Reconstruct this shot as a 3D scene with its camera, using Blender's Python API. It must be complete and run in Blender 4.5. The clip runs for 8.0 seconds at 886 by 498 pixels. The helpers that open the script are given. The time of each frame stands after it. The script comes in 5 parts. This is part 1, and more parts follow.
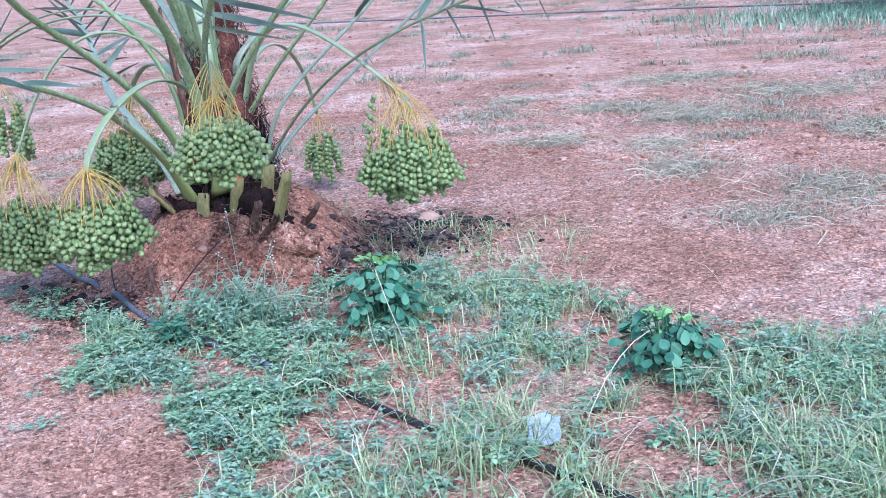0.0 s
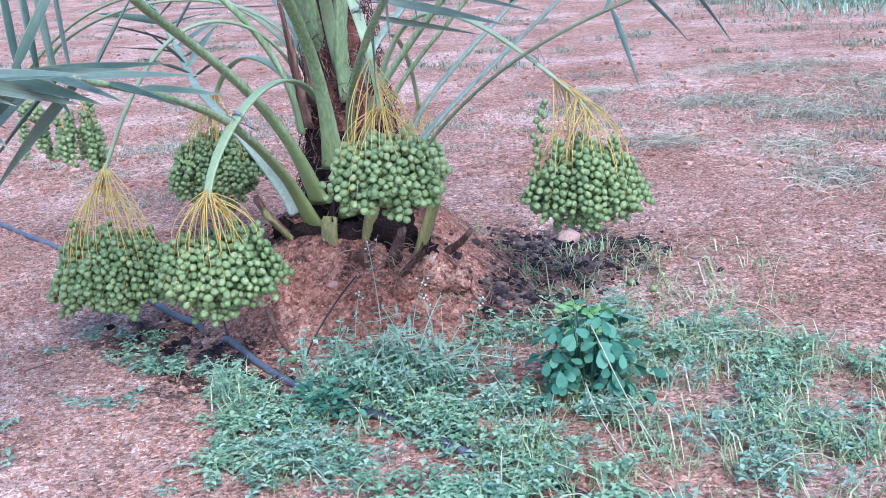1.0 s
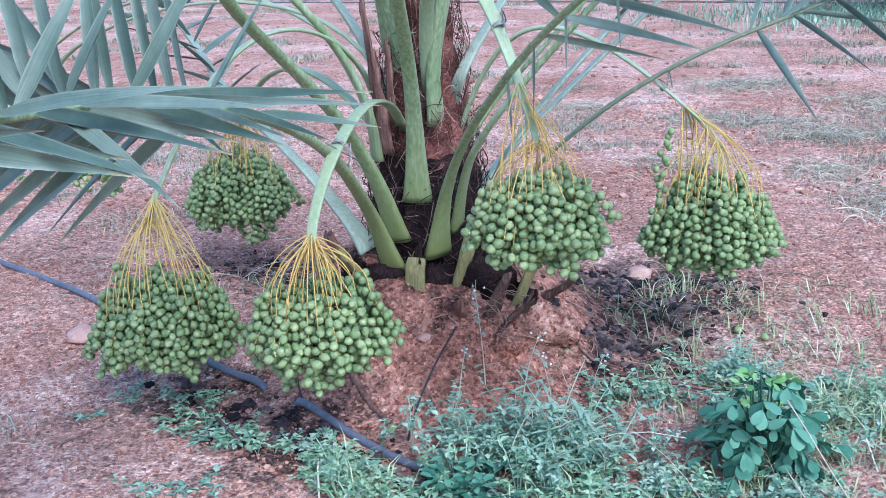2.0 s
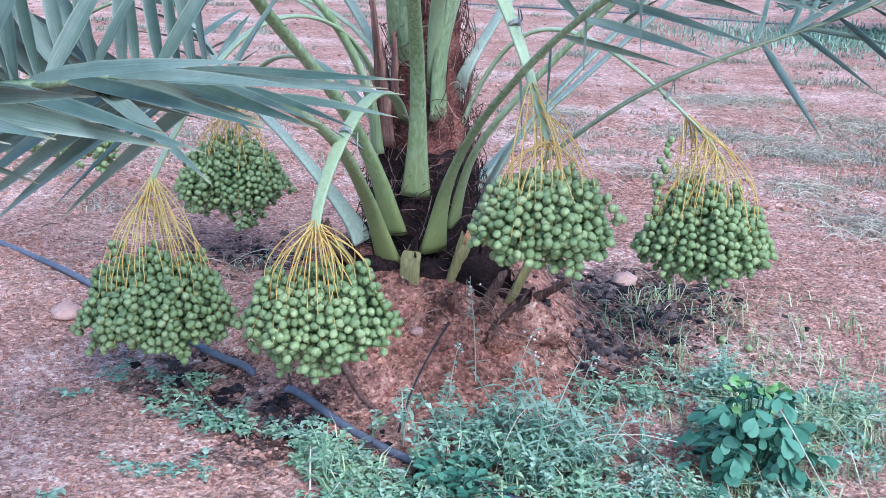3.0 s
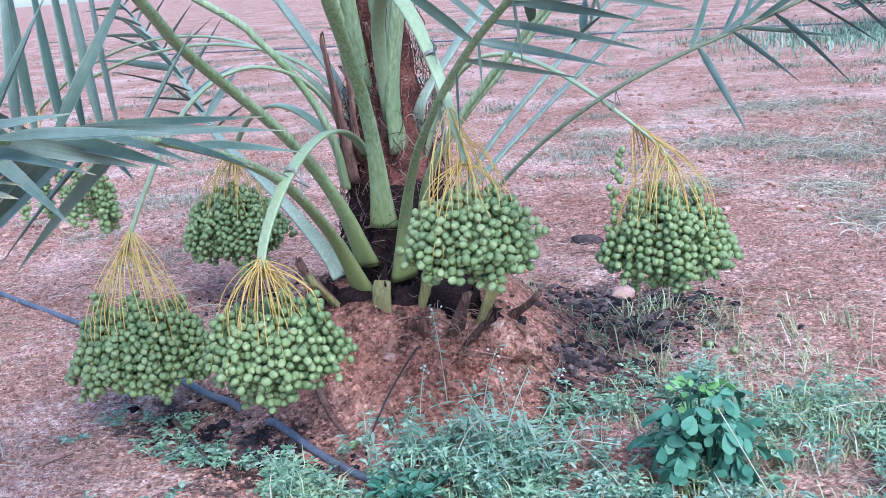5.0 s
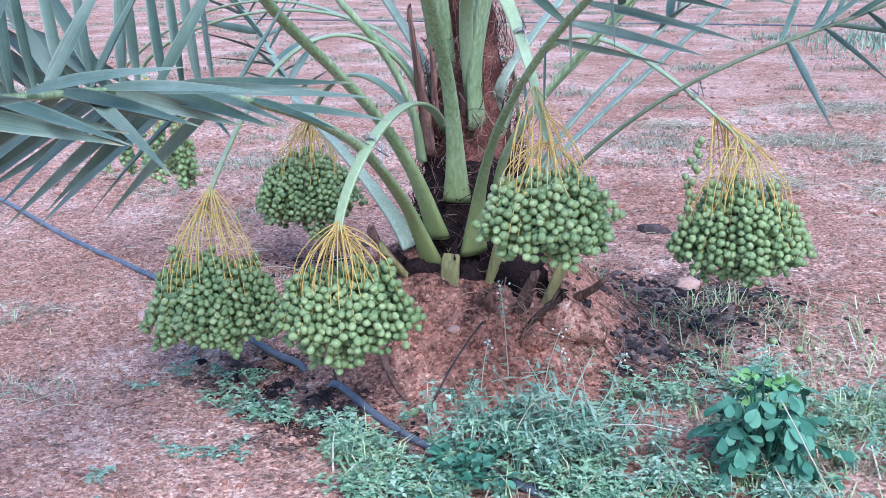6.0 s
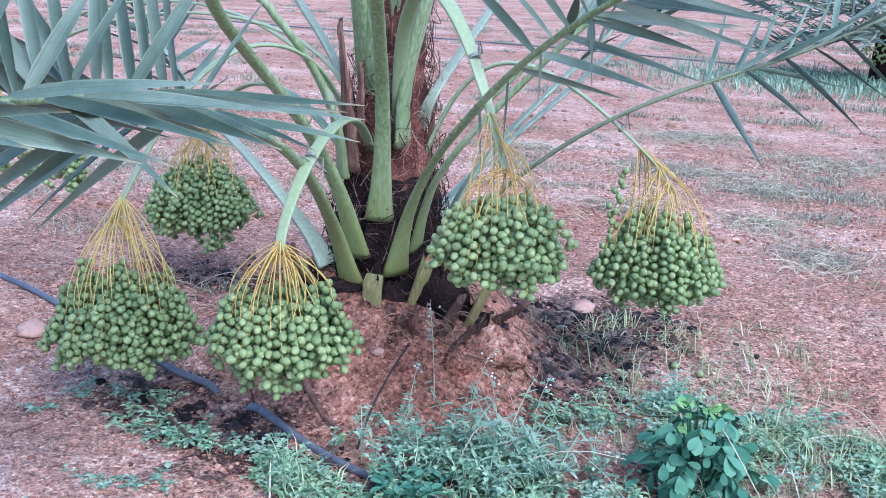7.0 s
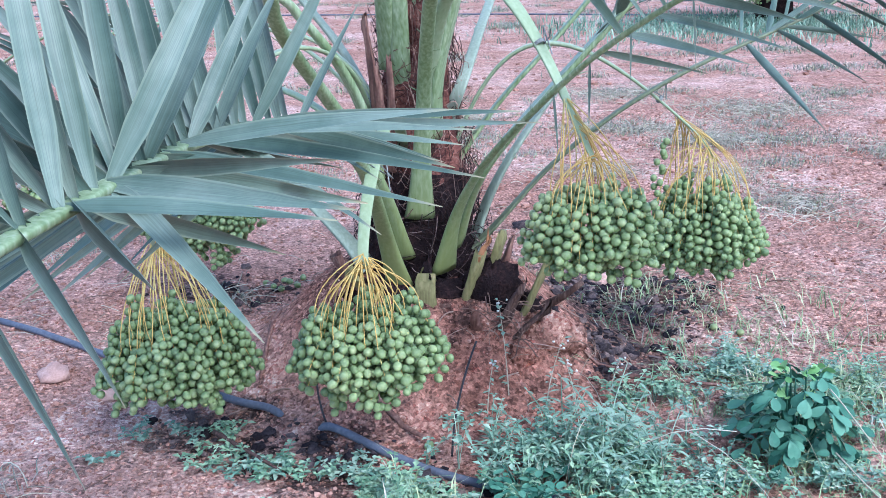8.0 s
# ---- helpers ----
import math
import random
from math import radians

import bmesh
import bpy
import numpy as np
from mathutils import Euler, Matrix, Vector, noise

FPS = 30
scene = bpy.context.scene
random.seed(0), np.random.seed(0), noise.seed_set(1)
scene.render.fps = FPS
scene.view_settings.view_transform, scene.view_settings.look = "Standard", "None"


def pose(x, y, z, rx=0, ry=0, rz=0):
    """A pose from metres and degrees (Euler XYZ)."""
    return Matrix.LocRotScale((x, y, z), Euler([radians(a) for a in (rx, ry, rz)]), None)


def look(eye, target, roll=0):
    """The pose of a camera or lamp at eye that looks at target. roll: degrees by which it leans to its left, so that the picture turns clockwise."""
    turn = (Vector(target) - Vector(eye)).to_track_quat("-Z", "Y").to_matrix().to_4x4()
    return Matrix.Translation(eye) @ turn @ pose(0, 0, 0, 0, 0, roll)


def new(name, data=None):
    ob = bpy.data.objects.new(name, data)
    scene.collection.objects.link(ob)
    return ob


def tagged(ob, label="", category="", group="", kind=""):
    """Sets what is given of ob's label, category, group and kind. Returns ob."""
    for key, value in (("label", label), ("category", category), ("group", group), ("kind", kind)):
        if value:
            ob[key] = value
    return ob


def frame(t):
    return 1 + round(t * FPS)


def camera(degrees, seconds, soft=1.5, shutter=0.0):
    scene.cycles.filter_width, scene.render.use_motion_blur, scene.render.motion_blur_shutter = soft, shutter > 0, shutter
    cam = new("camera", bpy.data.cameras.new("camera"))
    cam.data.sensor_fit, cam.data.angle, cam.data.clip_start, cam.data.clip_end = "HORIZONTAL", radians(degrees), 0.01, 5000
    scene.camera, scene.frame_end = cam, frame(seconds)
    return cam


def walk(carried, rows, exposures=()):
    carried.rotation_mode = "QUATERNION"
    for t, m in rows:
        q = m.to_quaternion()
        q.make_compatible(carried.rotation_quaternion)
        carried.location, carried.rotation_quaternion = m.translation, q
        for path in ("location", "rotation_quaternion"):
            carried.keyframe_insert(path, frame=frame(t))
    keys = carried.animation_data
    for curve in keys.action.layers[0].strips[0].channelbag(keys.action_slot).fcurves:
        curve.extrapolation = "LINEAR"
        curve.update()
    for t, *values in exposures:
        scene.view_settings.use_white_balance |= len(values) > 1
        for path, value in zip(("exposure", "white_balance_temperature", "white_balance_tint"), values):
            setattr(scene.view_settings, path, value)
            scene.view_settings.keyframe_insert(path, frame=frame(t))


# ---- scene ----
cam = camera(47.7, 8.0, soft=0.6)
PATH = [
    (0, (0.666, 0.444, 1.197), (0.2971, 2.3256, 0.6281), -4.50),
    (0.1, (0.602, 0.482, 1.18), (0.1969, 2.3655, 0.6429), -4.80),
    (0.2, (0.515, 0.602, 1.179), (0.191, 2.4635, 0.5234), -2.60),
    (0.3, (0.432, 0.637, 1.2), (0.0295, 2.4991, 0.5901), -2.61),
    (0.5, (0.267, 0.708, 1.241), (-0.2059, 2.5548, 0.6364), -2.67),
    (0.7, (0.136, 0.834, 1.233), (-0.333, 2.685, 0.635), -3.36),
    (0.9, (0.005, 0.961, 1.225), (-0.4151, 2.8281, 0.6443), -3.92),
    (1, (-0.061, 1.024, 1.221), (-0.4073, 2.898, 0.6141), -4.28),
    (1.4, (-0.307, 1.174, 1.245), (-0.6344, 3.076, 0.7191), -3.08),
    (1.5, (-0.368, 1.212, 1.251), (-0.6355, 3.1136, 0.692), -2.50),
    (1.7, (-0.538, 1.28, 1.228), (-0.7004, 3.1887, 0.6532), -1.40),
    (1.8, (-0.568, 1.303, 1.231), (-0.6962, 3.202, 0.6168), -1.59),
    (2, (-0.72, 1.384, 1.248), (-0.8602, 3.2823, 0.6341), -1.99),
    (2.2, (-0.822, 1.45, 1.237), (-0.8948, 3.3573, 0.6394), 0.01),
    (3.3, (-0.797, 1.329, 1.234), (-0.8694, 3.2303, 0.6177), 1.95),
    (3.5, (-0.732, 1.314, 1.228), (-0.8493, 3.2209, 0.6363), 0.50),
    (3.7, (-0.647, 1.306, 1.235), (-0.8418, 3.2265, 0.7122), 0.57),
    (3.8, (-0.604, 1.302, 1.239), (-0.8922, 3.2116, 0.7189), 1.08),
    (4, (-0.528, 1.329, 1.223), (-0.7533, 3.2328, 0.6529), 1.59),
    (4.2, (-0.465, 1.33, 1.218), (-0.659, 3.2314, 0.6289), -1.00),
    (4.3, (-0.443, 1.31, 1.217), (-0.635, 3.2119, 0.629), -1.70),
    (4.5, (-0.418, 1.325, 1.216), (-0.6766, 3.2114, 0.6039), -3.04),
    (4.7, (-0.411, 1.316, 1.216), (-0.6752, 3.2236, 0.6764), -4.85),
    (5.8, (-0.457, 1.272, 1.221), (-0.8019, 3.1679, 0.6856), -2.50),
    (6, (-0.464, 1.261, 1.215), (-0.8361, 3.1424, 0.6478), -1.64),
    (6.5, (-0.554, 1.302, 1.225), (-0.835, 3.1899, 0.6278), 0.95),
    (7, (-0.784, 1.274, 1.238), (-0.795, 3.1976, 0.6905), 3.17),
    (7.5, (-1.038, 1.25, 1.237), (-1.0538, 3.1839, 0.7274), 3.92),
    (7.7, (-1.143, 1.287, 1.23), (-1.0679, 3.2066, 0.6736), 2.98),
    (7.8, (-1.181, 1.321, 1.246), (-1.0603, 3.2283, 0.6569), 1.50),
    (8, (-1.256, 1.388, 1.277), (-1.0392, 3.2829, 0.6749), -1.37),
]
EXPOSURES = [(0.0, 1.24, 5250, 12.0), (7.0, 1.24, 5250, 12.0), (8.0, 1.32, 5250, 12.0)]
walk(cam, [(t, look(eye, target, roll)) for t, eye, target, roll in PATH], EXPOSURES)

# ---- world, sun, exposure ----
world = bpy.data.worlds.new("world")
scene.world = world
world.use_nodes = True
wn = world.node_tree
sky = wn.nodes.new("ShaderNodeTexSky")
sky.sky_type = 'NISHITA'
sky.sun_disc = False
sky.sun_elevation = radians(42)
sky.sun_rotation = radians(150)
sky.dust_density = 1.5
wn.links.new(sky.outputs[0], wn.nodes["Background"].inputs[0])
wn.nodes["Background"].inputs[1].default_value = 0.15
sun_data = bpy.data.lights.new("sun", 'SUN')
sun_data.energy = 1.4
sun_data.angle = radians(25)
sun_data.color = (1.0, 0.97, 0.94)
sun = new("sun", sun_data)
sun.matrix_world = look((2.0, -3.5, 4.5), (0, 0, 0))

# ---- tools ----


def part(name, mesh, material, parent=None, label=""):
    ob = new(name, mesh)
    if material is not None and not mesh.materials:
        mesh.materials.append(material)
    if parent is not None:
        ob.parent = parent
    return tagged(ob, label)


def mk(name, verts, faces, smooth=True):
    me = bpy.data.meshes.new(name)
    me.from_pydata([tuple(map(float, v)) for v in verts], [], [tuple(map(int, f)) for f in faces])
    if smooth:
        me.polygons.foreach_set("use_smooth", [True] * len(me.polygons))
    me.update()
    return me


def joined(pieces):
    """Joins (verts, faces) pairs into one pair."""
    vs, fs, n = [], [], 0
    for v, f in pieces:
        v = np.asarray(v, float)
        vs.append(v)
        fs.extend([tuple(i + n for i in q) for q in f])
        n += len(v)
    return np.concatenate(vs), fs


def mk_fast(name, pieces, smooth=False):
    v, f = joined(pieces)
    return mk(name, v, f, smooth)


def bezier(ctrl, n=24):
    c = np.array(ctrl, float)
    u = np.linspace(0, 1, n)
    d = len(c) - 1
    return sum(math.comb(d, k) * ((1 - u) ** (d - k) * u ** k)[:, None] * c[k] for k in range(d + 1))


def catmull(pts, per=8):
    p = np.array(pts, float)
    p = np.vstack([2 * p[0] - p[1], p, 2 * p[-1] - p[-2]])
    out = []
    for i in range(1, len(p) - 2):
        for u in np.linspace(0, 1, per, endpoint=False):
            a, b, c, d = p[i - 1:i + 3]
            out.append(0.5 * (2 * b + (c - a) * u + (2 * a - 5 * b + 4 * c - d) * u * u + (3 * b - a - 3 * c + d) * u ** 3))
    out.append(p[-2])
    return np.array(out)


def unit(v):
    v = np.asarray(v, float)
    return v / (np.linalg.norm(v) + 1e-12)


def along(path):
    """Arc length along a path and its tangents."""
    d = np.linalg.norm(np.diff(path, axis=0), axis=1)
    s = np.r_[0, np.cumsum(d)]
    t = np.gradient(path, axis=0)
    t /= np.linalg.norm(t, axis=1)[:, None] + 1e-12
    return s, t


def tube(path, radius, seg=8, cap=True, wobble=0.0, seed=1):
    """A round tube; radius is a number or one per point."""
    path = np.asarray(path, float)
    r = np.broadcast_to(np.asarray(radius, float), (len(path),))
    _, tan = along(path)
    ref = np.array((0.3, 0.2, 1.0)) if abs(tan[:, 2]).mean() < 0.8 else np.array((1.0, 0.2, 0.1))
    rs = np.random.default_rng(seed)
    vs, fs = [], []
    a = np.arange(seg) * 2 * np.pi / seg
    for i, (p, t) in enumerate(zip(path, tan)):
        s = unit(np.cross(t, ref))
        n = np.cross(s, t)
        k = r[i] * (1 + wobble * rs.uniform(-1, 1, seg))
        vs.append(p + (np.cos(a) * k)[:, None] * s + (np.sin(a) * k)[:, None] * n)
    for i in range(len(path) - 1):
        for j in range(seg):
            fs.append((i * seg + j, i * seg + (j + 1) % seg, (i + 1) * seg + (j + 1) % seg, (i + 1) * seg + j))
    if cap:
        fs.append(tuple(range(seg))[::-1])
        fs.append(tuple((len(path) - 1) * seg + j for j in range(seg)))
    return np.concatenate(vs), fs


def strap(path, width, thick, side, flat=0.45):
    """A petiole or rachis: a flattened bar with a nearly flat upper face. side: its width direction."""
    path = np.asarray(path, float)
    _, tan = along(path)
    seg = 14
    a = np.arange(seg) * 2 * np.pi / seg
    ca = np.sign(np.cos(a)) * abs(np.cos(a)) ** 0.6
    sa = np.sign(np.sin(a)) * abs(np.sin(a)) ** 0.75
    sa = np.where(sa > 0, sa * flat, sa)
    vs, fs = [], []
    for i, (p, t) in enumerate(zip(path, tan)):
        s = unit(side - t * np.dot(side, t))
        n = np.cross(s, t)
        vs.append(p + (ca * width[i] / 2)[:, None] * s + (sa * thick[i] / 2)[:, None] * n)
    for i in range(len(path) - 1):
        for j in range(seg):
            fs.append((i * seg + j, i * seg + (j + 1) % seg, (i + 1) * seg + (j + 1) % seg, (i + 1) * seg + j))
    fs.append(tuple(range(seg))[::-1])
    fs.append(tuple((len(path) - 1) * seg + j for j in range(seg)))
    return np.concatenate(vs), fs


def blob(r, seed, rough=0.25, rings=5, seg=8):
    """A rough lump about the origin; r: three radii."""
    rs = np.random.default_rng(seed)
    vs = [(0, 0, -r[2])]
    for i in range(1, rings):
        th = np.pi * i / rings
        for j in range(seg):
            ph = 2 * np.pi * (j + 0.5 * (i % 2)) / seg
            k = 1 + rough * rs.uniform(-1, 1)
            vs.append((r[0] * k * np.sin(th) * np.cos(ph), r[1] * k * np.sin(th) * np.sin(ph), -r[2] * k * np.cos(th)))
    vs.append((0, 0, r[2]))
    fs = [(0, 1 + (j + 1) % seg, 1 + j) for j in range(seg)]
    for i in range(rings - 2):
        for j in range(seg):
            a, b = 1 + i * seg + j, 1 + i * seg + (j + 1) % seg
            fs.append((a, b, b + seg, a + seg))
    top = len(vs) - 1
    fs += [(top - seg + j, top - seg + (j + 1) % seg, top) for j in range(seg)]
    return np.array(vs, float), fs


def turned(v, rz=0.0, rx=0.0, at=(0, 0, 0), scale=1.0):
    m = np.array(Euler((rx, 0, rz)).to_matrix())
    return np.asarray(v) @ m.T * scale + np.asarray(at)


def leaf_strip(start, way, out, length, width, droop=0.1, fold=0.55, n=6):
    """A lance-shaped leaflet folded along its midrib. way: where it points; out: its upper face's normal."""
    way = unit(way)
    side = unit(np.cross(way, out))
    up = np.cross(side, way)
    vs, fs = [], []
    prof = (0.45, 0.95, 1.0, 0.85, 0.6, 0.3, 0.04)
    for i in range(n + 1):
        u = i / n
        c = np.asarray(start) + way * length * u - np.array((0, 0, 1.0)) * droop * length * u * u
        w = width * prof[min(6, int(round(u * 6)))] / 2
        vs += [c + side * w + up * w * fold, c - up * w * 0.05, c - side * w + up * w * fold]
    for i in range(n):
        a = 3 * i
        fs += [(a, a + 1, a + 4, a + 3), (a + 1, a + 2, a + 5, a + 4)]
    return np.array(vs), fs


# ---- materials ----
def mat(name, stops, scale=30.0, fine=250.0, rough=0.7, bump=0.3, dist=0.004, island=0.0, objrand=0.0, spec=0.3, sss=0.0, mix=0.5, detail=4.0, low=None, streak=0.0):
    """A surface whose colour runs through stops by noise at two scales, with matching relief."""
    m = bpy.data.materials.new(name)
    m.use_nodes = True
    n, l = m.node_tree.nodes, m.node_tree.links
    b = n["Principled BSDF"]
    co = n.new("ShaderNodeTexCoord")
    big = n.new("ShaderNodeTexNoise")
    big.inputs["Scale"].default_value, big.inputs["Detail"].default_value = scale, detail
    sm = n.new("ShaderNodeTexNoise")
    sm.inputs["Scale"].default_value, sm.inputs["Detail"].default_value = fine, 3
    l.new(co.outputs["Object"], big.inputs["Vector"])
    l.new(co.outputs["Object"], sm.inputs["Vector"])
    mx = n.new("ShaderNodeMix")
    mx.inputs[0].default_value = mix
    l.new(big.outputs["Fac"], mx.inputs[2])
    l.new(sm.outputs["Fac"], mx.inputs[3])
    fac = mx.outputs[0]
    if streak:
        mp = n.new("ShaderNodeMapping")
        mp.inputs["Scale"].default_value = (130, 130, 7)
        l.new(co.outputs["Object"], mp.inputs[0])
        st = n.new("ShaderNodeTexNoise")
        st.inputs["Scale"].default_value, st.inputs["Detail"].default_value = 1.0, 5
        l.new(mp.outputs[0], st.inputs["Vector"])
        ms = n.new("ShaderNodeMix")
        ms.inputs[0].default_value = streak
        l.new(fac, ms.inputs[2])
        l.new(st.outputs["Fac"], ms.inputs[3])
        fac = ms.outputs[0]
    for amount, node, out in ((island, "ShaderNodeNewGeometry", "Random Per Island"), (objrand, "ShaderNodeObjectInfo", "Random")):
        if amount:
            g = n.new(node)
            ma = n.new("ShaderNodeMath")
            ma.operation = 'MULTIPLY_ADD'
            l.new(g.outputs[out], ma.inputs[0])
            ma.inputs[1].default_value = amount
            ad = n.new("ShaderNodeMath")
            ad.operation = 'SUBTRACT'
            l.new(fac, ad.inputs[0])
            ad.inputs[1].default_value = amount / 2
            l.new(ad.outputs[0], ma.inputs[2])
            fac = ma.outputs[0]
    ramp = n.new("ShaderNodeValToRGB")
    el = ramp.color_ramp.elements
    while len(el) < len(stops):
        el.new(0.5)
    for e, (pos, col) in zip(el, stops):
        e.position, e.color = pos, (*col, 1)
    l.new(fac, ramp.inputs[0])
    colour = ramp.outputs[0]
    if low:
        # young tissue: another tint towards the base of the petiole, from height low[0] to low[1]
        sep = n.new("ShaderNodeSeparateXYZ")
        l.new(co.outputs["Object"], sep.inputs[0])
        mr = n.new("ShaderNodeMapRange")
        mr.inputs[1].default_value, mr.inputs[2].default_value = low[0], low[1]
        mr.inputs[3].default_value, mr.inputs[4].default_value = 1.0, 0.0
        l.new(sep.outputs[2], mr.inputs[0])
        tint = n.new("ShaderNodeMix")
        tint.data_type = 'RGBA'
        l.new(mr.outputs[0], tint.inputs[0])
        l.new(colour, tint.inputs[6])
        tint.inputs[7].default_value = (*low[2], 1)
        colour = tint.outputs[2]
    l.new(colour, b.inputs["Base Color"])
    b.inputs["Roughness"].default_value = rough
    b.inputs["Specular IOR Level"].default_value = spec
    if sss:
        b.inputs["Subsurface Weight"].default_value = sss
        b.inputs["Subsurface Radius"].default_value = (0.004, 0.006, 0.002)
    if bump:
        bp = n.new("ShaderNodeBump")
        bp.inputs["Strength"].default_value, bp.inputs["Distance"].default_value = bump, dist
        l.new(mx.outputs[0], bp.inputs["Height"])
        l.new(bp.outputs[0], b.inputs["Normal"])
    return m


def soil_material():
    """Red sandy earth: broad pale and dark drifts, crumbs, and fine grit, with relief."""
    m = bpy.data.materials.new("red_soil")
    m.use_nodes = True
    n, l = m.node_tree.nodes, m.node_tree.links
    b = n["Principled BSDF"]
    b.inputs["Roughness"].default_value, b.inputs["Specular IOR Level"].default_value = 0.95, 0.1
    co = n.new("ShaderNodeTexCoord")

    def nz(scale, detail, rough=0.55):
        t = n.new("ShaderNodeTexNoise")
        t.inputs["Scale"].default_value, t.inputs["Detail"].default_value, t.inputs["Roughness"].default_value = scale, detail, rough
        l.new(co.outputs["Object"], t.inputs["Vector"])
        return t.outputs["Fac"]

    def ramp(fac, stops):
        r = n.new("ShaderNodeValToRGB")
        el = r.color_ramp.elements
        while len(el) < len(stops):
            el.new(0.5)
        for e, (pos, col) in zip(el, stops):
            e.position, e.color = pos, (*col, 1)
        l.new(fac, r.inputs[0])
        return r.outputs[0]

    def mixed(kind, fac, a, c):
        x = n.new("ShaderNodeMix")
        x.data_type, x.blend_type = 'RGBA', kind
        x.inputs[0].default_value = fac
        l.new(a, x.inputs[6])
        l.new(c, x.inputs[7])
        return x.outputs[2]
    def cells(scale, stops):
        v = n.new("ShaderNodeTexVoronoi")
        v.inputs["Scale"].default_value = scale
        l.new(co.outputs["Object"], v.inputs["Vector"])
        one = n.new("ShaderNodeSeparateColor")
        l.new(v.outputs["Color"], one.inputs[0])
        return ramp(one.outputs[0], stops)
    broad = ramp(nz(0.9, 6, 0.65), [(0.30, (0.325, 0.160, 0.112)), (0.48, (0.445, 0.254, 0.192)), (0.66, (0.605, 0.422, 0.352))])
    crumbs = ramp(nz(26, 6, 0.75), [(0.36, (0.2, 0.19, 0.19)), (0.5, (0.5, 0.5, 0.5)), (0.64, (0.82, 0.82, 0.82))])
    grit = ramp(nz(150, 5, 0.8), [(0.36, (0.15, 0.14, 0.14)), (0.5, (0.5, 0.5, 0.5)), (0.64, (0.88, 0.88, 0.88))])
    clumps = ramp(nz(7, 6, 0.75), [(0.36, (0.22, 0.21, 0.21)), (0.5, (0.5, 0.5, 0.5)), (0.64, (0.80, 0.80, 0.80))])
    col = mixed('OVERLAY', 0.36, broad, clumps)
    col = mixed('OVERLAY', 0.45, col, crumbs)
    col = mixed('OVERLAY', 0.42, col, grit)
    col = mixed('OVERLAY', 0.7, col, cells(110, [(0.08, (0.14, 0.13, 0.13)), (0.45, (0.47, 0.47, 0.47)), (0.85, (0.56, 0.56, 0.56)), (0.97, (0.95, 0.95, 0.95))]))
    col = mixed('OVERLAY', 0.4, col, cells(52, [(0.05, (0.08, 0.07, 0.07)), (0.16, (0.46, 0.46, 0.46)), (0.9, (0.54, 0.54, 0.54)), (0.98, (0.88, 0.88, 0.88))]))
    # freshly dug redder earth heaped round the palm
    sub = n.new("ShaderNodeVectorMath")
    sub.operation = 'DISTANCE'
    l.new(co.outputs["Object"], sub.inputs[0])
    sub.inputs[1].default_value = (-0.9, 4.25, 0.1)
    jag = n.new("ShaderNodeMath")
    jag.operation = 'MULTIPLY_ADD'
    l.new(nz(5, 4), jag.inputs[0])
    jag.inputs[1].default_value = 0.5
    l.new(sub.outputs["Value"], jag.inputs[2])
    near = n.new("ShaderNodeMapRange")
    near.inputs[1].default_value, near.inputs[2].default_value = 0.60, 1.15
    near.inputs[3].default_value, near.inputs[4].default_value = 1.0, 0.0
    l.new(jag.outputs[0], near.inputs[0])
    dug = n.new("ShaderNodeMix")
    dug.data_type, dug.blend_type = 'RGBA', 'MULTIPLY'
    l.new(near.outputs[0], dug.inputs[0])
    l.new(col, dug.inputs[6])
    dug.inputs[7].default_value = (0.72, 0.59, 0.555, 1)
    col = dug.outputs[2]
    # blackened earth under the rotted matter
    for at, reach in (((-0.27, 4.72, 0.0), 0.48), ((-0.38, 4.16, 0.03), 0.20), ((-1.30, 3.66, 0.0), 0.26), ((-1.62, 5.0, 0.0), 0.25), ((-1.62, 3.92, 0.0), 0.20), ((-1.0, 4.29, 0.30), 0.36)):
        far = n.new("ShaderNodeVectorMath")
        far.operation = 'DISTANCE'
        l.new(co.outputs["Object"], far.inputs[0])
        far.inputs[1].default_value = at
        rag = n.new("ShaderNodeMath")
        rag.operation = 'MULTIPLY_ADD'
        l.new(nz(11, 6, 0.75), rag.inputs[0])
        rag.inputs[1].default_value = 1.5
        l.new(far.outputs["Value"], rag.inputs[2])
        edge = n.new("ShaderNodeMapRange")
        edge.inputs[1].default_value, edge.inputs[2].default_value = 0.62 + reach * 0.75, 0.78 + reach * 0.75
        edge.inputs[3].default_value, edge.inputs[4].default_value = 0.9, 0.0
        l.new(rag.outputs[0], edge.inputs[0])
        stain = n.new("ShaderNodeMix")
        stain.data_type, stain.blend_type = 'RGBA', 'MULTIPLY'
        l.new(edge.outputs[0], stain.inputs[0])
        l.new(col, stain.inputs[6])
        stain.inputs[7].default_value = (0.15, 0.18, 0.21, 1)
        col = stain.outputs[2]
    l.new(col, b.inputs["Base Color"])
    vo = n.new("ShaderNodeTexVoronoi")
    vo.inputs["Scale"].default_value = 75
    l.new(co.outputs["Object"], vo.inputs["Vector"])
    add = n.new("ShaderNodeMath")
    add.operation = 'MULTIPLY_ADD'
    l.new(vo.outputs["Distance"], add.inputs[0])
    add.inputs[1].default_value = -0.5
    l.new(nz(40, 6, 0.7), add.inputs[2])
    bp = n.new("ShaderNodeBump")
    bp.inputs["Strength"].default_value, bp.inputs["Distance"].default_value = 0.9, 0.016
    l.new(add.outputs[0], bp.inputs["Height"])
    l.new(bp.outputs[0], b.inputs["Normal"])
    return m


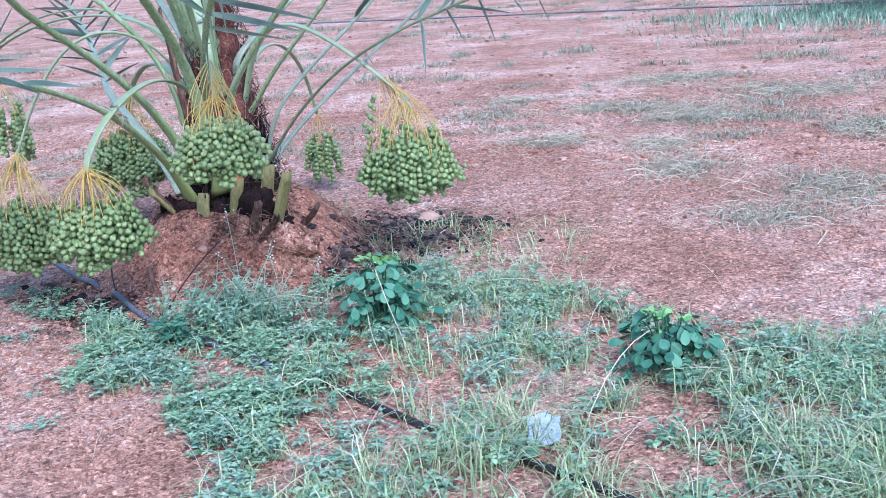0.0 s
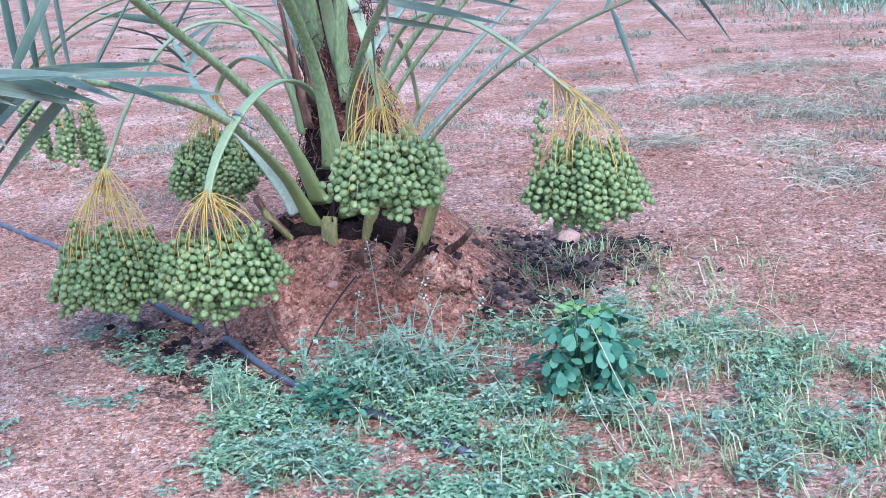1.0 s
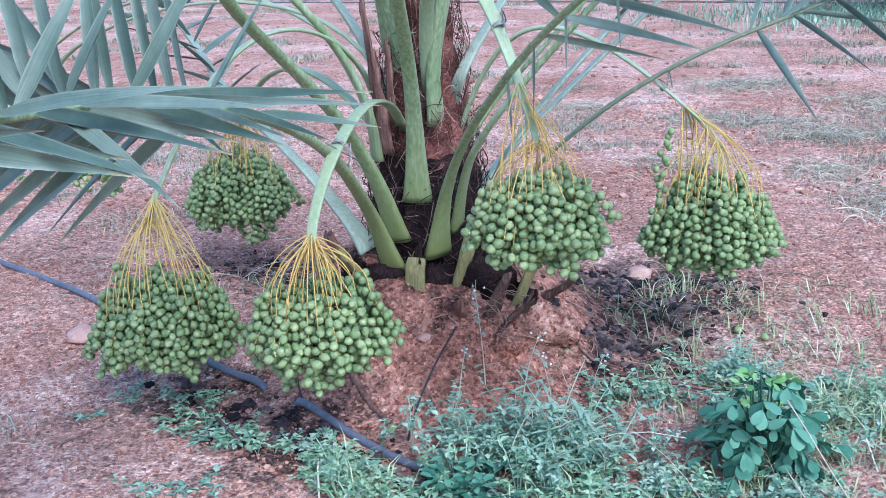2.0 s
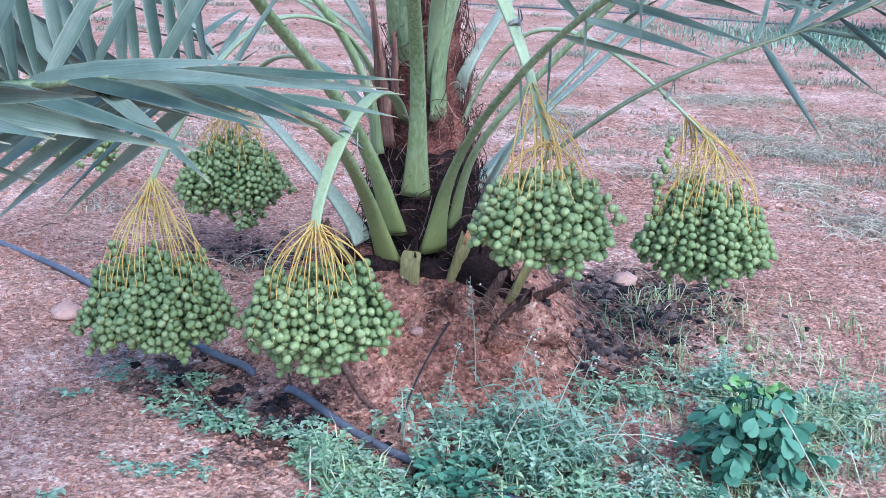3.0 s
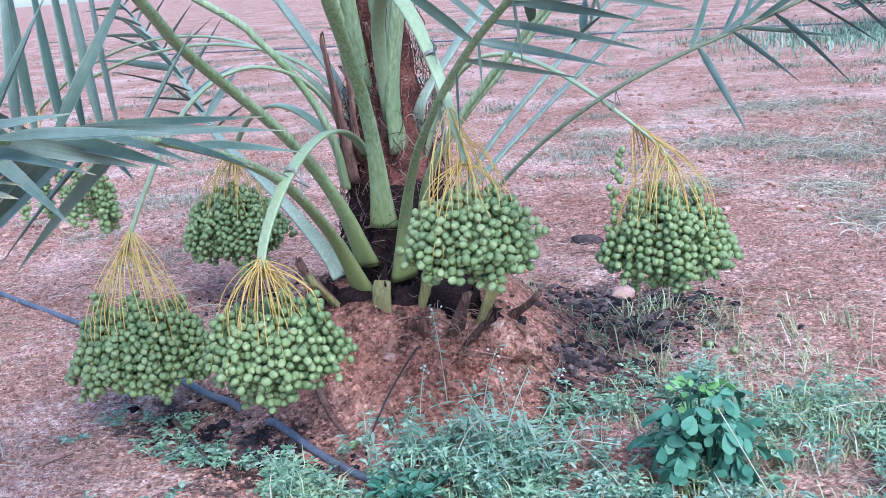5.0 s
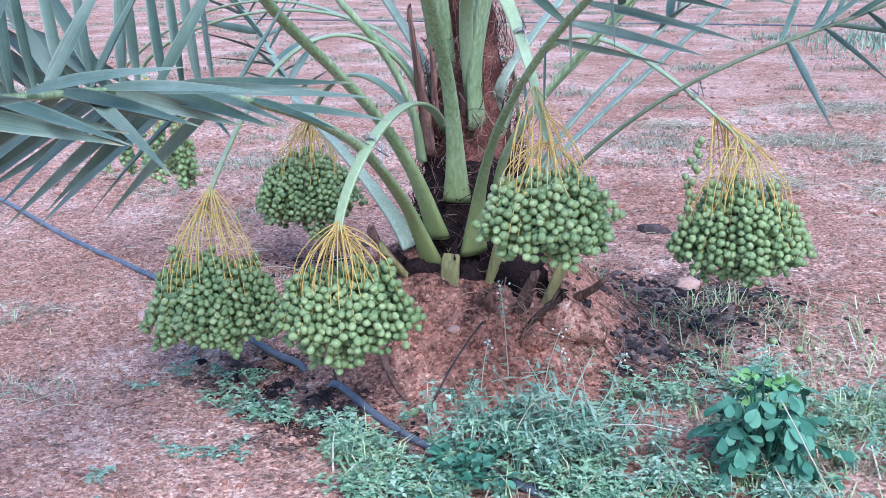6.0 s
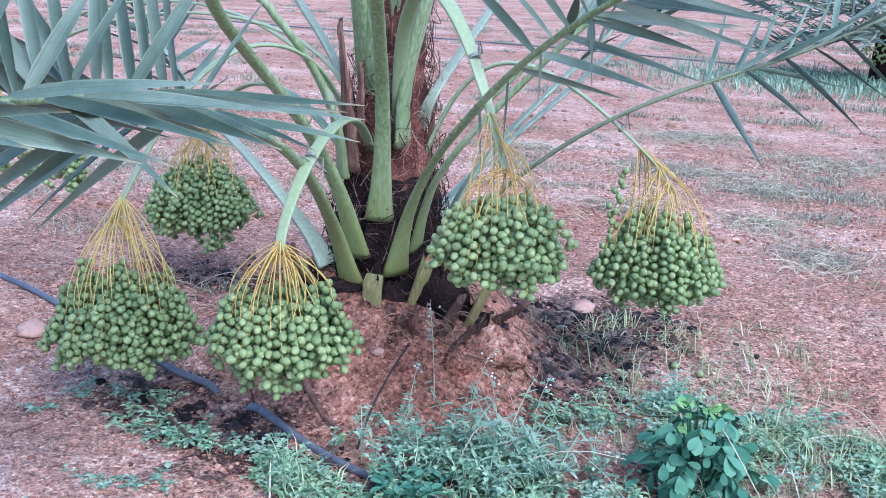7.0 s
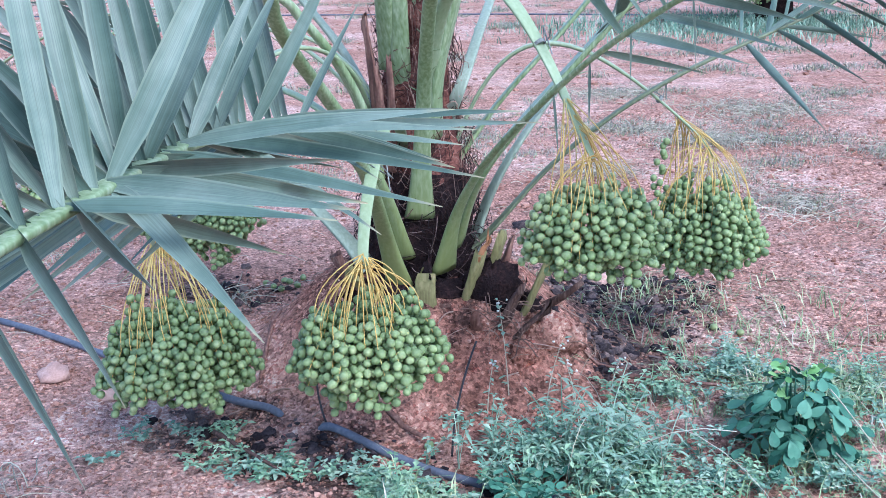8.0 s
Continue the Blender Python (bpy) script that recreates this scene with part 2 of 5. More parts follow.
SOIL = soil_material()
PEBBLE = mat("pebbles", [(0.2, (0.19, 0.092, 0.066)), (0.42, (0.32, 0.168, 0.125)), (0.65, (0.43, 0.245, 0.188)), (0.92, (0.58, 0.40, 0.33))], 40, 200, 0.95, 0.4, island=0.5, spec=0.1)
STONE = mat("stone", [(0.3, (0.36, 0.21, 0.17)), (0.6, (0.55, 0.36, 0.30)), (0.75, (0.62, 0.45, 0.38))], 25, 160, 0.85, 0.5)
RACHIS = mat("petiole_green", [(0.38, (0.155, 0.222, 0.098)), (0.5, (0.235, 0.315, 0.170)), (0.62, (0.345, 0.415, 0.275))], 2.6, 30, 0.42, 0.05, 0.001, mix=0.15, streak=0.6, low=(0.30, 0.80, (0.218, 0.250, 0.088)), spec=0.4)
RACHIS_DARK = mat("rachis_olive", [(0.3, (0.10, 0.12, 0.07)), (0.5, (0.16, 0.19, 0.115)), (0.7, (0.24, 0.28, 0.17))], 4, 40, 0.5, 0.03, 0.001, mix=0.25, streak=0.45)
RACHIS_GREY = mat("rachis_grey_green", [(0.3, (0.18, 0.235, 0.17)), (0.5, (0.27, 0.33, 0.255)), (0.7, (0.39, 0.45, 0.38))], 4, 40, 0.5, 0.03, 0.001, mix=0.25, streak=0.45, spec=0.35)
STALK = mat("bunch_stalk", [(0.3, (0.22, 0.29, 0.15)), (0.55, (0.31, 0.385, 0.24)), (0.75, (0.42, 0.48, 0.34))], 4, 50, 0.42, 0.03, 0.001, mix=0.25, streak=0.4, spec=0.35)
STRAND = mat("strand", [(0.3, (0.46, 0.265, 0.075)), (0.55, (0.53, 0.37, 0.115)), (0.8, (0.47, 0.45, 0.20))], 12, 80, 0.55, 0.1, 0.001, island=0.5)
DATE = mat("green_date", [(0.2, (0.106, 0.162, 0.068)), (0.5, (0.190, 0.262, 0.113)), (0.8, (0.300, 0.365, 0.176))], 24, 140, 0.5, 0.08, 0.0006, objrand=0.42, spec=0.35, sss=0.1)
CALYX = mat("calyx", [(0.3, (0.32, 0.36, 0.14)), (0.7, (0.44, 0.44, 0.2))], 60, 300, 0.6, 0)
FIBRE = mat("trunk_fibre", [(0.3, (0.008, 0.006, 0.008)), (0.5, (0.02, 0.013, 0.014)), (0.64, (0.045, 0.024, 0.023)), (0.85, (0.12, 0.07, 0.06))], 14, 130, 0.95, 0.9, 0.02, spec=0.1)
SHEATH = mat("brown_sheath", [(0.3, (0.034, 0.016, 0.015)), (0.46, (0.105, 0.042, 0.036)), (0.6, (0.21, 0.088, 0.070)), (0.8, (0.36, 0.20, 0.155))], 16, 120, 0.95, 0.9, 0.02, spec=0.1)
FIBRE_DARK = mat("dark_thread", [(0.3, (0.012, 0.008, 0.009)), (0.7, (0.06, 0.035, 0.033)), (0.95, (0.3, 0.22, 0.19))], 30, 200, 0.9, 0, island=0.8)
FIBRE_THREAD = mat("fibre_thread", [(0.3, (0.03, 0.016, 0.015)), (0.6, (0.13, 0.065, 0.052)), (0.9, (0.36, 0.24, 0.19))], 30, 200, 0.9, 0, island=0.9)
BROWN = mat("dead_sheath", [(0.3, (0.07, 0.036, 0.03)), (0.5, (0.18, 0.092, 0.072)), (0.7, (0.34, 0.22, 0.165))], 12, 110, 0.85, 0.5, 0.006, streak=0.6)
DARK_PETIOLE = mat("dark_dead_petiole", [(0.3, (0.026, 0.016, 0.015)), (0.5, (0.085, 0.048, 0.040)), (0.68, (0.20, 0.135, 0.105))], 12, 110, 0.85, 0.6, 0.006, streak=0.7)
TORN = mat("torn_orange", [(0.3, (0.30, 0.12, 0.05)), (0.6, (0.45, 0.22, 0.11))], 25, 120, 0.85, 0.5, 0.005)
STUB = mat("cut_stub", [(0.3, (0.12, 0.105, 0.045)), (0.5, (0.22, 0.205, 0.085)), (0.7, (0.32, 0.26, 0.14))], 12, 110, 0.75, 0.4, 0.004, streak=0.6)
CHAR = mat("black_debris", [(0.28, (0.022, 0.018, 0.022)), (0.55, (0.075, 0.060, 0.062)), (0.8, (0.20, 0.145, 0.13))], 40, 200, 0.95, 0.6, 0.01, island=0.7, spec=0.1)
PIPE = mat("drip_pipe", [(0.3, (0.06, 0.07, 0.095)), (0.55, (0.12, 0.135, 0.175)), (0.8, (0.26, 0.22, 0.22))], 9, 90, 0.5, 0.15, 0.002)
BLACK_TUBE = mat("black_tube", [(0.3, (0.015, 0.014, 0.016)), (0.7, (0.05, 0.045, 0.05))], 20, 100, 0.5, 0)
WEED = mat("weed_leaf", [(0.25, (0.115, 0.218, 0.148)), (0.5, (0.195, 0.315, 0.222)), (0.75, (0.335, 0.44, 0.325))], 5, 60, 0.6, 0, island=0.7, spec=0.25)
WEED_BRIGHT = mat("bright_weed_leaf", [(0.25, (0.125, 0.238, 0.135)), (0.5, (0.205, 0.335, 0.198)), (0.75, (0.32, 0.445, 0.28))], 5, 60, 0.6, 0, island=0.7, spec=0.25)
BROADLEAF = mat("broad_leaf", [(0.25, (0.036, 0.115, 0.074)), (0.5, (0.062, 0.172, 0.112)), (0.75, (0.105, 0.245, 0.162))], 6, 60, 0.55, 0, island=0.3, objrand=0.6, spec=0.22)
YOUNGLEAF = mat("young_leaf", [(0.3, (0.13, 0.30, 0.10)), (0.7, (0.24, 0.42, 0.16))], 8, 60, 0.5, 0, objrand=0.5, spec=0.3)
GRASS = mat("grass_blade", [(0.25, (0.18, 0.275, 0.13)), (0.5, (0.30, 0.39, 0.20)), (0.75, (0.47, 0.50, 0.30))], 4, 50, 0.65, 0, island=0.7, spec=0.25)
STRAW = mat("dry_straw", [(0.25, (0.26, 0.22, 0.16)), (0.5, (0.40, 0.36, 0.27)), (0.75, (0.54, 0.50, 0.40))], 5, 50, 0.8, 0, island=0.7)
DRYWEED = mat("grey_weed", [(0.25, (0.135, 0.145, 0.108)), (0.5, (0.25, 0.25, 0.198)), (0.75, (0.43, 0.395, 0.33))], 3, 40, 0.8, 0, island=0.7)
PLASTIC = mat("plastic_scrap", [(0.3, (0.36, 0.46, 0.70)), (0.7, (0.58, 0.68, 0.88))], 20, 100, 0.4, 0.2)
TWIG = mat("twig", [(0.3, (0.12, 0.07, 0.055)), (0.6, (0.26, 0.17, 0.13)), (0.8, (0.38, 0.28, 0.23))], 20, 120, 0.9, 0.4, island=0.4)
THREAD = mat("binding_thread", [(0.3, (0.12, 0.13, 0.12)), (0.7, (0.34, 0.36, 0.34))], 60, 200, 0.8, 0)
CLOTH = mat("white_petal", [(0.3, (0.55, 0.55, 0.52)), (0.7, (0.8, 0.8, 0.78))], 60, 200, 0.8, 0)



def leaflet_material():
    """Palm leaflet: grey-green with fine parallel veins, a pale margin and a dry straw tip."""
    m = mat("frond_leaflet", [(0.28, (0.055, 0.094, 0.073)), (0.5, (0.100, 0.152, 0.120)), (0.75, (0.185, 0.242, 0.198))], 6, 60, 0.45, 0.03, 0.001, mix=0.2, island=0.35, objrand=0.4, spec=0.4)
    n, l = m.node_tree.nodes, m.node_tree.links
    b = n["Principled BSDF"]
    colour = b.inputs["Base Color"].links[0].from_socket
    uv = n.new("ShaderNodeUVMap")
    sep = n.new("ShaderNodeSeparateXYZ")
    l.new(uv.outputs[0], sep.inputs[0])
    mp = n.new("ShaderNodeMapping")
    mp.inputs["Scale"].default_value = (3, 14, 1)
    l.new(uv.outputs[0], mp.inputs[0])
    info = n.new("ShaderNodeObjectInfo")
    shift = n.new("ShaderNodeVectorMath")
    shift.operation = 'MULTIPLY_ADD'
    l.new(info.outputs["Random"], shift.inputs[0])
    shift.inputs[1].default_value = (40, 40, 40)
    l.new(mp.outputs[0], shift.inputs[2])
    veins = n.new("ShaderNodeTexNoise")
    veins.inputs["Scale"].default_value, veins.inputs["Detail"].default_value = 1.0, 5
    l.new(shift.outputs[0], veins.inputs["Vector"])
    vr = n.new("ShaderNodeValToRGB")
    for e, (p, c) in zip(vr.color_ramp.elements, ((0.33, 0.3), (0.67, 0.72))):
        e.position, e.color = p, (c, c, c, 1)
    l.new(veins.outputs["Fac"], vr.inputs[0])
    over = n.new("ShaderNodeMix")
    over.data_type, over.blend_type = 'RGBA', 'OVERLAY'
    over.inputs[0].default_value = 0.5
    l.new(colour, over.inputs[6])
    l.new(vr.outputs[0], over.inputs[7])
    colour = over.outputs[2]
    for out, lo, hi, tint, most in ((1, 0.8, 1.0, (0.30, 0.36, 0.27), 0.55), (0, 0.88, 0.99, (0.36, 0.33, 0.20), 0.9)):
        mr = n.new("ShaderNodeMapRange")
        mr.inputs[1].default_value, mr.inputs[2].default_value, mr.inputs[4].default_value = lo, hi, most
        l.new(sep.outputs[out], mr.inputs[0])
        mx = n.new("ShaderNodeMix")
        mx.data_type = 'RGBA'
        l.new(mr.outputs[0], mx.inputs[0])
        l.new(colour, mx.inputs[6])
        mx.inputs[7].default_value = (*tint, 1)
        colour = mx.outputs[2]
    l.new(colour, b.inputs["Base Color"])
    return m


LEAFLET = leaflet_material()

# ---- ground ----
PALM = np.array((-0.98, 4.36))


CLODS = ((-0.69, 4.02, 0.055, 0.07), (-0.60, 4.10, 0.05, 0.06), (-0.84, 3.93, 0.025, 0.06), (-1.12, 3.93, 0.03, 0.07), (-0.97, 3.86, 0.02, 0.06), (-1.27, 4.02, 0.03, 0.06))


def mound(x, y):
    """The ground's height: a heap of earth round the palm and small unevenness."""
    d = np.hypot((np.asarray(x) - PALM[0]) / 1.0, (np.asarray(y) - PALM[1]) / 0.95)
    return np.interp(d, (0, 0.24, 0.31, 0.38, 0.46, 0.55, 0.64, 0.74), (0.30, 0.295, 0.265, 0.20, 0.125, 0.06, 0.018, 0.0)) + sum(h * np.exp(-((np.asarray(x) - a) ** 2 + (np.asarray(y) - b) ** 2) / r ** 2) for a, b, h, r in CLODS)


def lumps(x, y):
    return 0.012 * noise.noise((x * 2.1, y * 2.1, 0.3)) + 0.008 * noise.noise((x * 7, y * 7, 1.7)) + 0.006 * noise.noise((x * 19, y * 19, 4.1)) + 0.004 * noise.noise((x * 41, y * 41, 2.2))


def height(x, y):
    return float(mound(x, y)) + lumps(x, y) * (1 if np.hypot(x + 0.7, y - 4) < 12 else 0)


def graded(lo, hi, step, far):
    inner = list(np.arange(lo, hi + 1e-6, step))
    out, s, v = [], step, hi
    while v < far:
        s *= 1.18
        v += s
        out.append(v)
    low, s, v = [], step, lo
    while v > -far:
        s *= 1.18
        v -= s
        low.append(v)
    return np.array(low[::-1] + inner + out)


def build_ground():
    xs, ys = graded(-3.4, 2.4, 0.03, 500), graded(2.0, 8.0, 0.03, 500)
    vs = [(x, y, height(x, y)) for y in ys for x in xs]
    w = len(xs)
    i = np.arange((len(ys) - 1) * w).reshape(-1, w)[:, :-1].ravel()
    faces = np.stack([i, i + 1, i + w + 1, i + w], 1)
    me = mk("ground", vs, faces)
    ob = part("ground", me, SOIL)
    return tagged(ob, "bare red sandy soil with a low mound under the palm", "ground", kind="structure")


build_ground()

# ---- the date palm ----
palm = tagged(new("date_palm"), "young date palm with arching grey-green fronds on an earth mound", "palm")
AXIS = np.array((-0.98, 4.37))


def trunk_radius(z):
    return np.interp(z, (0.1, 0.3, 0.5, 0.7, 0.95, 1.3), (0.20, 0.185, 0.15, 0.118, 0.088, 0.065))


def fibre_column(name, z0, z1, n, k, material, label):
    zs = np.linspace(z0, z1, n)
    vs, fs, seg = [], [], 44
    for z in zs:
        for j in range(seg):
            a = 2 * np.pi * j / seg
            r = k * trunk_radius(z) * (1 + 0.18 * noise.noise((3 * np.cos(a), 3 * np.sin(a), z * 9)) + 0.14 * noise.noise((9 * np.cos(a), 9 * np.sin(a), z * 22)) + 0.06 * noise.noise((22 * np.cos(a), 22 * np.sin(a), z * 60)))
            vs.append((AXIS[0] + r * np.cos(a), AXIS[1] + r * np.sin(a), z + 0.02 * noise.noise((5 * np.cos(a), 5 * np.sin(a), 3.0))))
    for i in range(len(zs) - 1):
        for j in range(seg):
            fs.append((i * seg + j, i * seg + (j + 1) % seg, (i + 1) * seg + (j + 1) % seg, (i + 1) * seg + j))
    fs.append(tuple((len(zs) - 1) * seg + j for j in range(seg)))
    part(name, mk(name, vs, fs), material, palm, label)


def threads(count, z0, z1, lift, material, label, seed):
    rs = np.random.default_rng(seed)
    pieces = []
    for _ in range(count):
        a, z = rs.uniform(0, 2 * np.pi), rs.uniform(z0, z1)
        r = trunk_radius(z) + rs.uniform(0.0, lift)
        da, dz, n = rs.normal(0, 0.4), rs.normal(0.0, 0.06), 6
        sag, k = rs.normal(0, 0.02), rs.uniform(0.2, 1.4)
        pts = [(AXIS[0] + (r + 0.02 * k * np.sin(np.pi * i / 5)) * np.cos(a + da * i / 5), AXIS[1] + (r + 0.02 * k * np.sin(np.pi * i / 5)) * np.sin(a + da * i / 5), z + dz * i / 5 + sag * np.sin(np.pi * i / 5)) for i in range(n)]
        pieces.append(tube(pts, rs.uniform(0.0005, 0.0016), 3, False))
    tagged(part("fibre", mk_fast("fibre", pieces), material, palm, label), kind="stuff")


def build_trunk():
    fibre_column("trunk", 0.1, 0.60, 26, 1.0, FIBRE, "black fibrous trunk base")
    fibre_column("sheath", 0.54, 1.35, 34, 0.97, SHEATH, "reddish-brown fibrous leaf sheath")
    threads(900, 0.5, 1.12, 0.035, FIBRE_THREAD, "tangled brown fibre threads", 3)
    threads(520, 0.26, 0.55, 0.03, FIBRE_DARK, "dark fibre threads round the base", 4)


build_trunk()


def side_of(path):
    """The width direction of a frond: across its vertical plane, or round the trunk for an upright one."""
    h = path[-1][:2] - path[0][:2]
    if np.linalg.norm(h) < 0.12 * np.linalg.norm(path[-1] - path[0]):
        h = path[0][:2] - AXIS
    h = unit(h)
    return np.array((-h[1], h[0], 0.0)) * -1.0


def spine(p, way, length=0.05):
    return tube([p, np.asarray(p) + unit(way) * length * 0.5, np.asarray(p) + unit(way) * length], (0.0022, 0.0014, 0.0002), 4, False)


def frond(path, base_w, mid_w, leaves=(), material=None, end_w=0.012, label="", flare=0.16, side=None, thick=0.55):
    """A frond: petiole and rachis as one bar, with leaflets. leaves: (start, way, length, width, droop, up) tuples."""
    path = np.asarray(path, float)
    s, tan = along(path)
    w = mid_w + (base_w - mid_w) * np.exp(-s / flare)
    w = w * np.clip(1 - (s / s[-1]) ** 2 * (1 - end_w / mid_w), 0.2, 1)
    th = w * np.interp(s, (0, 0.25, 0.6), (0.42, thick, 0.7))
    sd = side_of(path) if side is None else np.array(side, float)
    body = [strap(path, w, th, sd)]
    rs = np.random.default_rng(int(1000 * abs(path[0][0] + path[-1][1])))
    for q in np.arange(0.42, min(0.95, 0.5 * s[-1]), 0.075):
        p = np.array([np.interp(q, s, path[:, i]) for i in range(3)])
        t = unit([np.interp(q, s, tan[:, i]) for i in range(3)])
        k = sd * (1 if rs.uniform() < 0.5 else -1)
        body.append(spine(p + k * np.interp(q, s, w) * 0.42, k * 0.8 + t * 0.9 + rs.normal(0, 0.25, 3), rs.uniform(0.02, 0.05)))
    ob = part("frond", mk("frond", *joined(body)), material or RACHIS, palm, label)
    for lf in leaves:
        me = mk("leaflet", *leaf_strip(*lf))
        layer = me.uv_layers.new(name="UVMap")
        idx = np.array([lp.vertex_index for lp in me.loops])
        layer.data.foreach_set("uv", np.stack([(idx // 3) / 6.0, np.abs(idx % 3 - 1.0)], 1).ravel())
        part("leaflet", me, LEAFLET, ob)
    return ob


def ranked_leaves(path, start, stop, gap, ranks, length, width, seed, droop=0.08):
    """Leaflets set along a path from arc length start to stop. ranks: (side, lift, forward) directions taken in turn."""
    s, tan = along(path)
    sd = side_of(path)
    rs = np.random.default_rng(seed)
    out, k, q = [], 0, start
    while q < stop:
        p = np.array([np.interp(q, s, path[:, i]) for i in range(3)])
        t = unit([np.interp(q, s, tan[:, i]) for i in range(3)])
        n = np.cross(sd, t)
        a, b, c = ranks[k % len(ranks)]
        way = unit(sd * a + n * b + t * c + rs.normal(0, 0.07, 3))
        u = (q - start) / max(stop - start, 1e-6)
        out.append((p, way, unit(t * 0.8 + n * 0.6 + rs.normal(0, 0.3, 3)), length * rs.uniform(0.72, 1.15) * (1 - 0.35 * abs(2 * u - 0.9)), width * rs.uniform(0.85, 1.15), droop * rs.uniform(0.4, 1.6)))
        k += 1
        q += gap * rs.uniform(0.8, 1.2)
    return out


def set_leaves(path, start, stop, gap, way, length, width, seed, droop=0.05):
    """One rank of leaflets that all point much the same way."""
    s, tan = along(path)
    rs = np.random.default_rng(seed)
    out, q = [], start
    while q < stop:
        p = np.array([np.interp(q, s, path[:, i]) for i in range(3)])
        t = unit([np.interp(q, s, tan[:, i]) for i in range(3)])
        out.append((p, unit(np.asarray(way) + rs.normal(0, 0.06, 3)), unit(np.cross(np.cross(way, t), way) + rs.normal(0, 0.35, 3)), length * rs.uniform(0.75, 1.15), width * rs.uniform(0.8, 1.15), droop * rs.uniform(0.2, 1.8)))
        q += gap * rs.uniform(0.65, 1.35)
    return out


RANKS = ((1, 0.25, 0.8), (-1, 0.25, 0.8), (0.8, 0.75, 0.75), (-0.8, 0.75, 0.75), (1, -0.2, 0.9), (-1, -0.2, 0.9))


def upper_frond(pts, base_w, mid_w, start, seed, label="", material=None, gap=0.045, length=0.36):
    path = catmull(pts)
    s, _ = along(path)
    lv = ranked_leaves(path, start, s[-1] - 0.02, gap, RANKS, length, 0.028, seed)
    return frond(path, base_w, mid_w, lv, material, label=label)


def build_fronds():
    # upright petioles round the growing heart
    upper_frond([*bezier([(-0.998, 4.21, 0.485), (-0.984, 4.13, 0.9), (-0.996, 3.965, 0.985), (-0.994, 3.747, 1.192)], 8), (-1.0, 3.45, 1.55), (-1.0, 3.0, 1.95), (-1.02, 2.5, 2.2), (-1.05, 2.0, 2.3)], 0.092, 0.037, 1.25, 1, "broad yellow-green petiole base and grey-green rachis")
    upper_frond([(-0.943, 4.265, 0.705), (-0.936, 4.21, 0.90), (-0.88, 4.144, 1.166), (-0.81, 4.08, 1.6), (-0.66, 3.98, 2.05), (-0.4, 3.85, 2.4), (-0.1, 3.7, 2.55)], 0.074, 0.047, 0.95, 2)
    upper_frond([(-0.94, 4.32, 0.85), (-0.942, 4.24, 0.988), (-0.915, 4.22, 1.16), (-0.86, 4.2, 1.6), (-0.75, 4.2, 2.1), (-0.5, 4.25, 2.5)], 0.06, 0.045, 0.9, 3)
    upper_frond([(-1.065, 4.32, 0.9), (-1.075, 4.26, 1.05), (-1.09, 4.19, 1.2), (-1.15, 4.05, 1.6), (-1.3, 3.85, 2.05), (-1.55, 3.6, 2.35)], 0.066, 0.05, 0.85, 4)
    upper_frond([(-1.033, 4.31, 0.84), (-1.035, 4.26, 1.0), (-1.04, 4.21, 1.18), (-1.05, 4.15, 1.6), (-1.1, 4.0, 2.1), (-1.2, 3.75, 2.5)], 0.066, 0.046, 0.95, 5)
    upper_frond([(-0.99, 4.36, 0.9), (-0.99, 4.34, 1.0), (-0.988, 4.30, 1.15), (-0.98, 4.3, 1.6), (-0.95, 4.4, 2.2), (-0.85, 4.6, 2.6)], 0.055, 0.05, 0.95, 6)
    # those leaning out to the sides
    upper_frond([*bezier([(-1.114, 4.27, 0.60), (-1.125, 4.247, 0.909), (-1.383, 4.141, 1.147)], 7), (-1.75, 3.98, 1.40), (-2.15, 3.8, 1.58), (-2.55, 3.6, 1.62)], 0.085, 0.045, 0.95, 7)
    upper_frond([*bezier([(-1.055, 4.195, 0.37), (-1.15, 4.067, 0.858), (-1.368, 3.832, 0.974), (-1.363, 3.551, 1.187)], 9), (-1.42, 3.25, 1.42), (-1.55, 2.85, 1.62), (-1.75, 2.4, 1.72)], 0.085, 0.04, 1.3, 8)
    upper_frond([(-1.155, 4.25, 0.32), *bezier([(-1.20, 4.27, 0.39), (-1.427, 4.406, 0.649), (-1.6, 4.549, 0.70), (-1.70, 4.75, 0.75)], 7), (-1.95, 5.1, 0.95), (-2.3, 5.5, 1.2)], 0.075, 0.034, 0.85, 9, "pale grey-green low frond", RACHIS_GREY)
    upper_frond([(-0.888, 4.20, 0.41), (-0.863, 4.12, 0.545), (-0.825, 4.03, 0.667), (-0.74, 3.95, 0.805), (-0.60, 3.91, 0.97), (-0.478, 3.90, 1.10), (-0.2, 3.9, 1.38), (0.15, 3.85, 1.6)], 0.08, 0.034, 0.85, 10)
    upper_frond([(-0.84, 4.33, 0.25), (-0.80, 4.32, 0.45), (-0.675, 4.30, 0.692), (-0.347, 4.50, 1.024), (-0.1, 4.62, 1.3), (0.25, 4.75, 1.6)], 0.095, 0.028, 0.9, 11, "pale grey-green frond", RACHIS_GREY)
    upper_frond([(-0.88, 4.52, 0.36), (-0.693, 4.68, 0.57), (-0.12, 4.98, 1.065), (0.2, 5.1, 1.35), (0.6, 5.2, 1.6)], 0.09, 0.028, 1.1, 12, "pale grey-green frond", RACHIS_GREY)
    upper_frond([(-0.88, 4.36, 0.60), (-0.74, 4.36, 0.785), (-0.58, 4.36, 0.955), (-0.45, 4.36, 1.10), (-0.2, 4.36, 1.4), (0.1, 4.35, 1.65)], 0.06, 0.03, 0.8, 13)
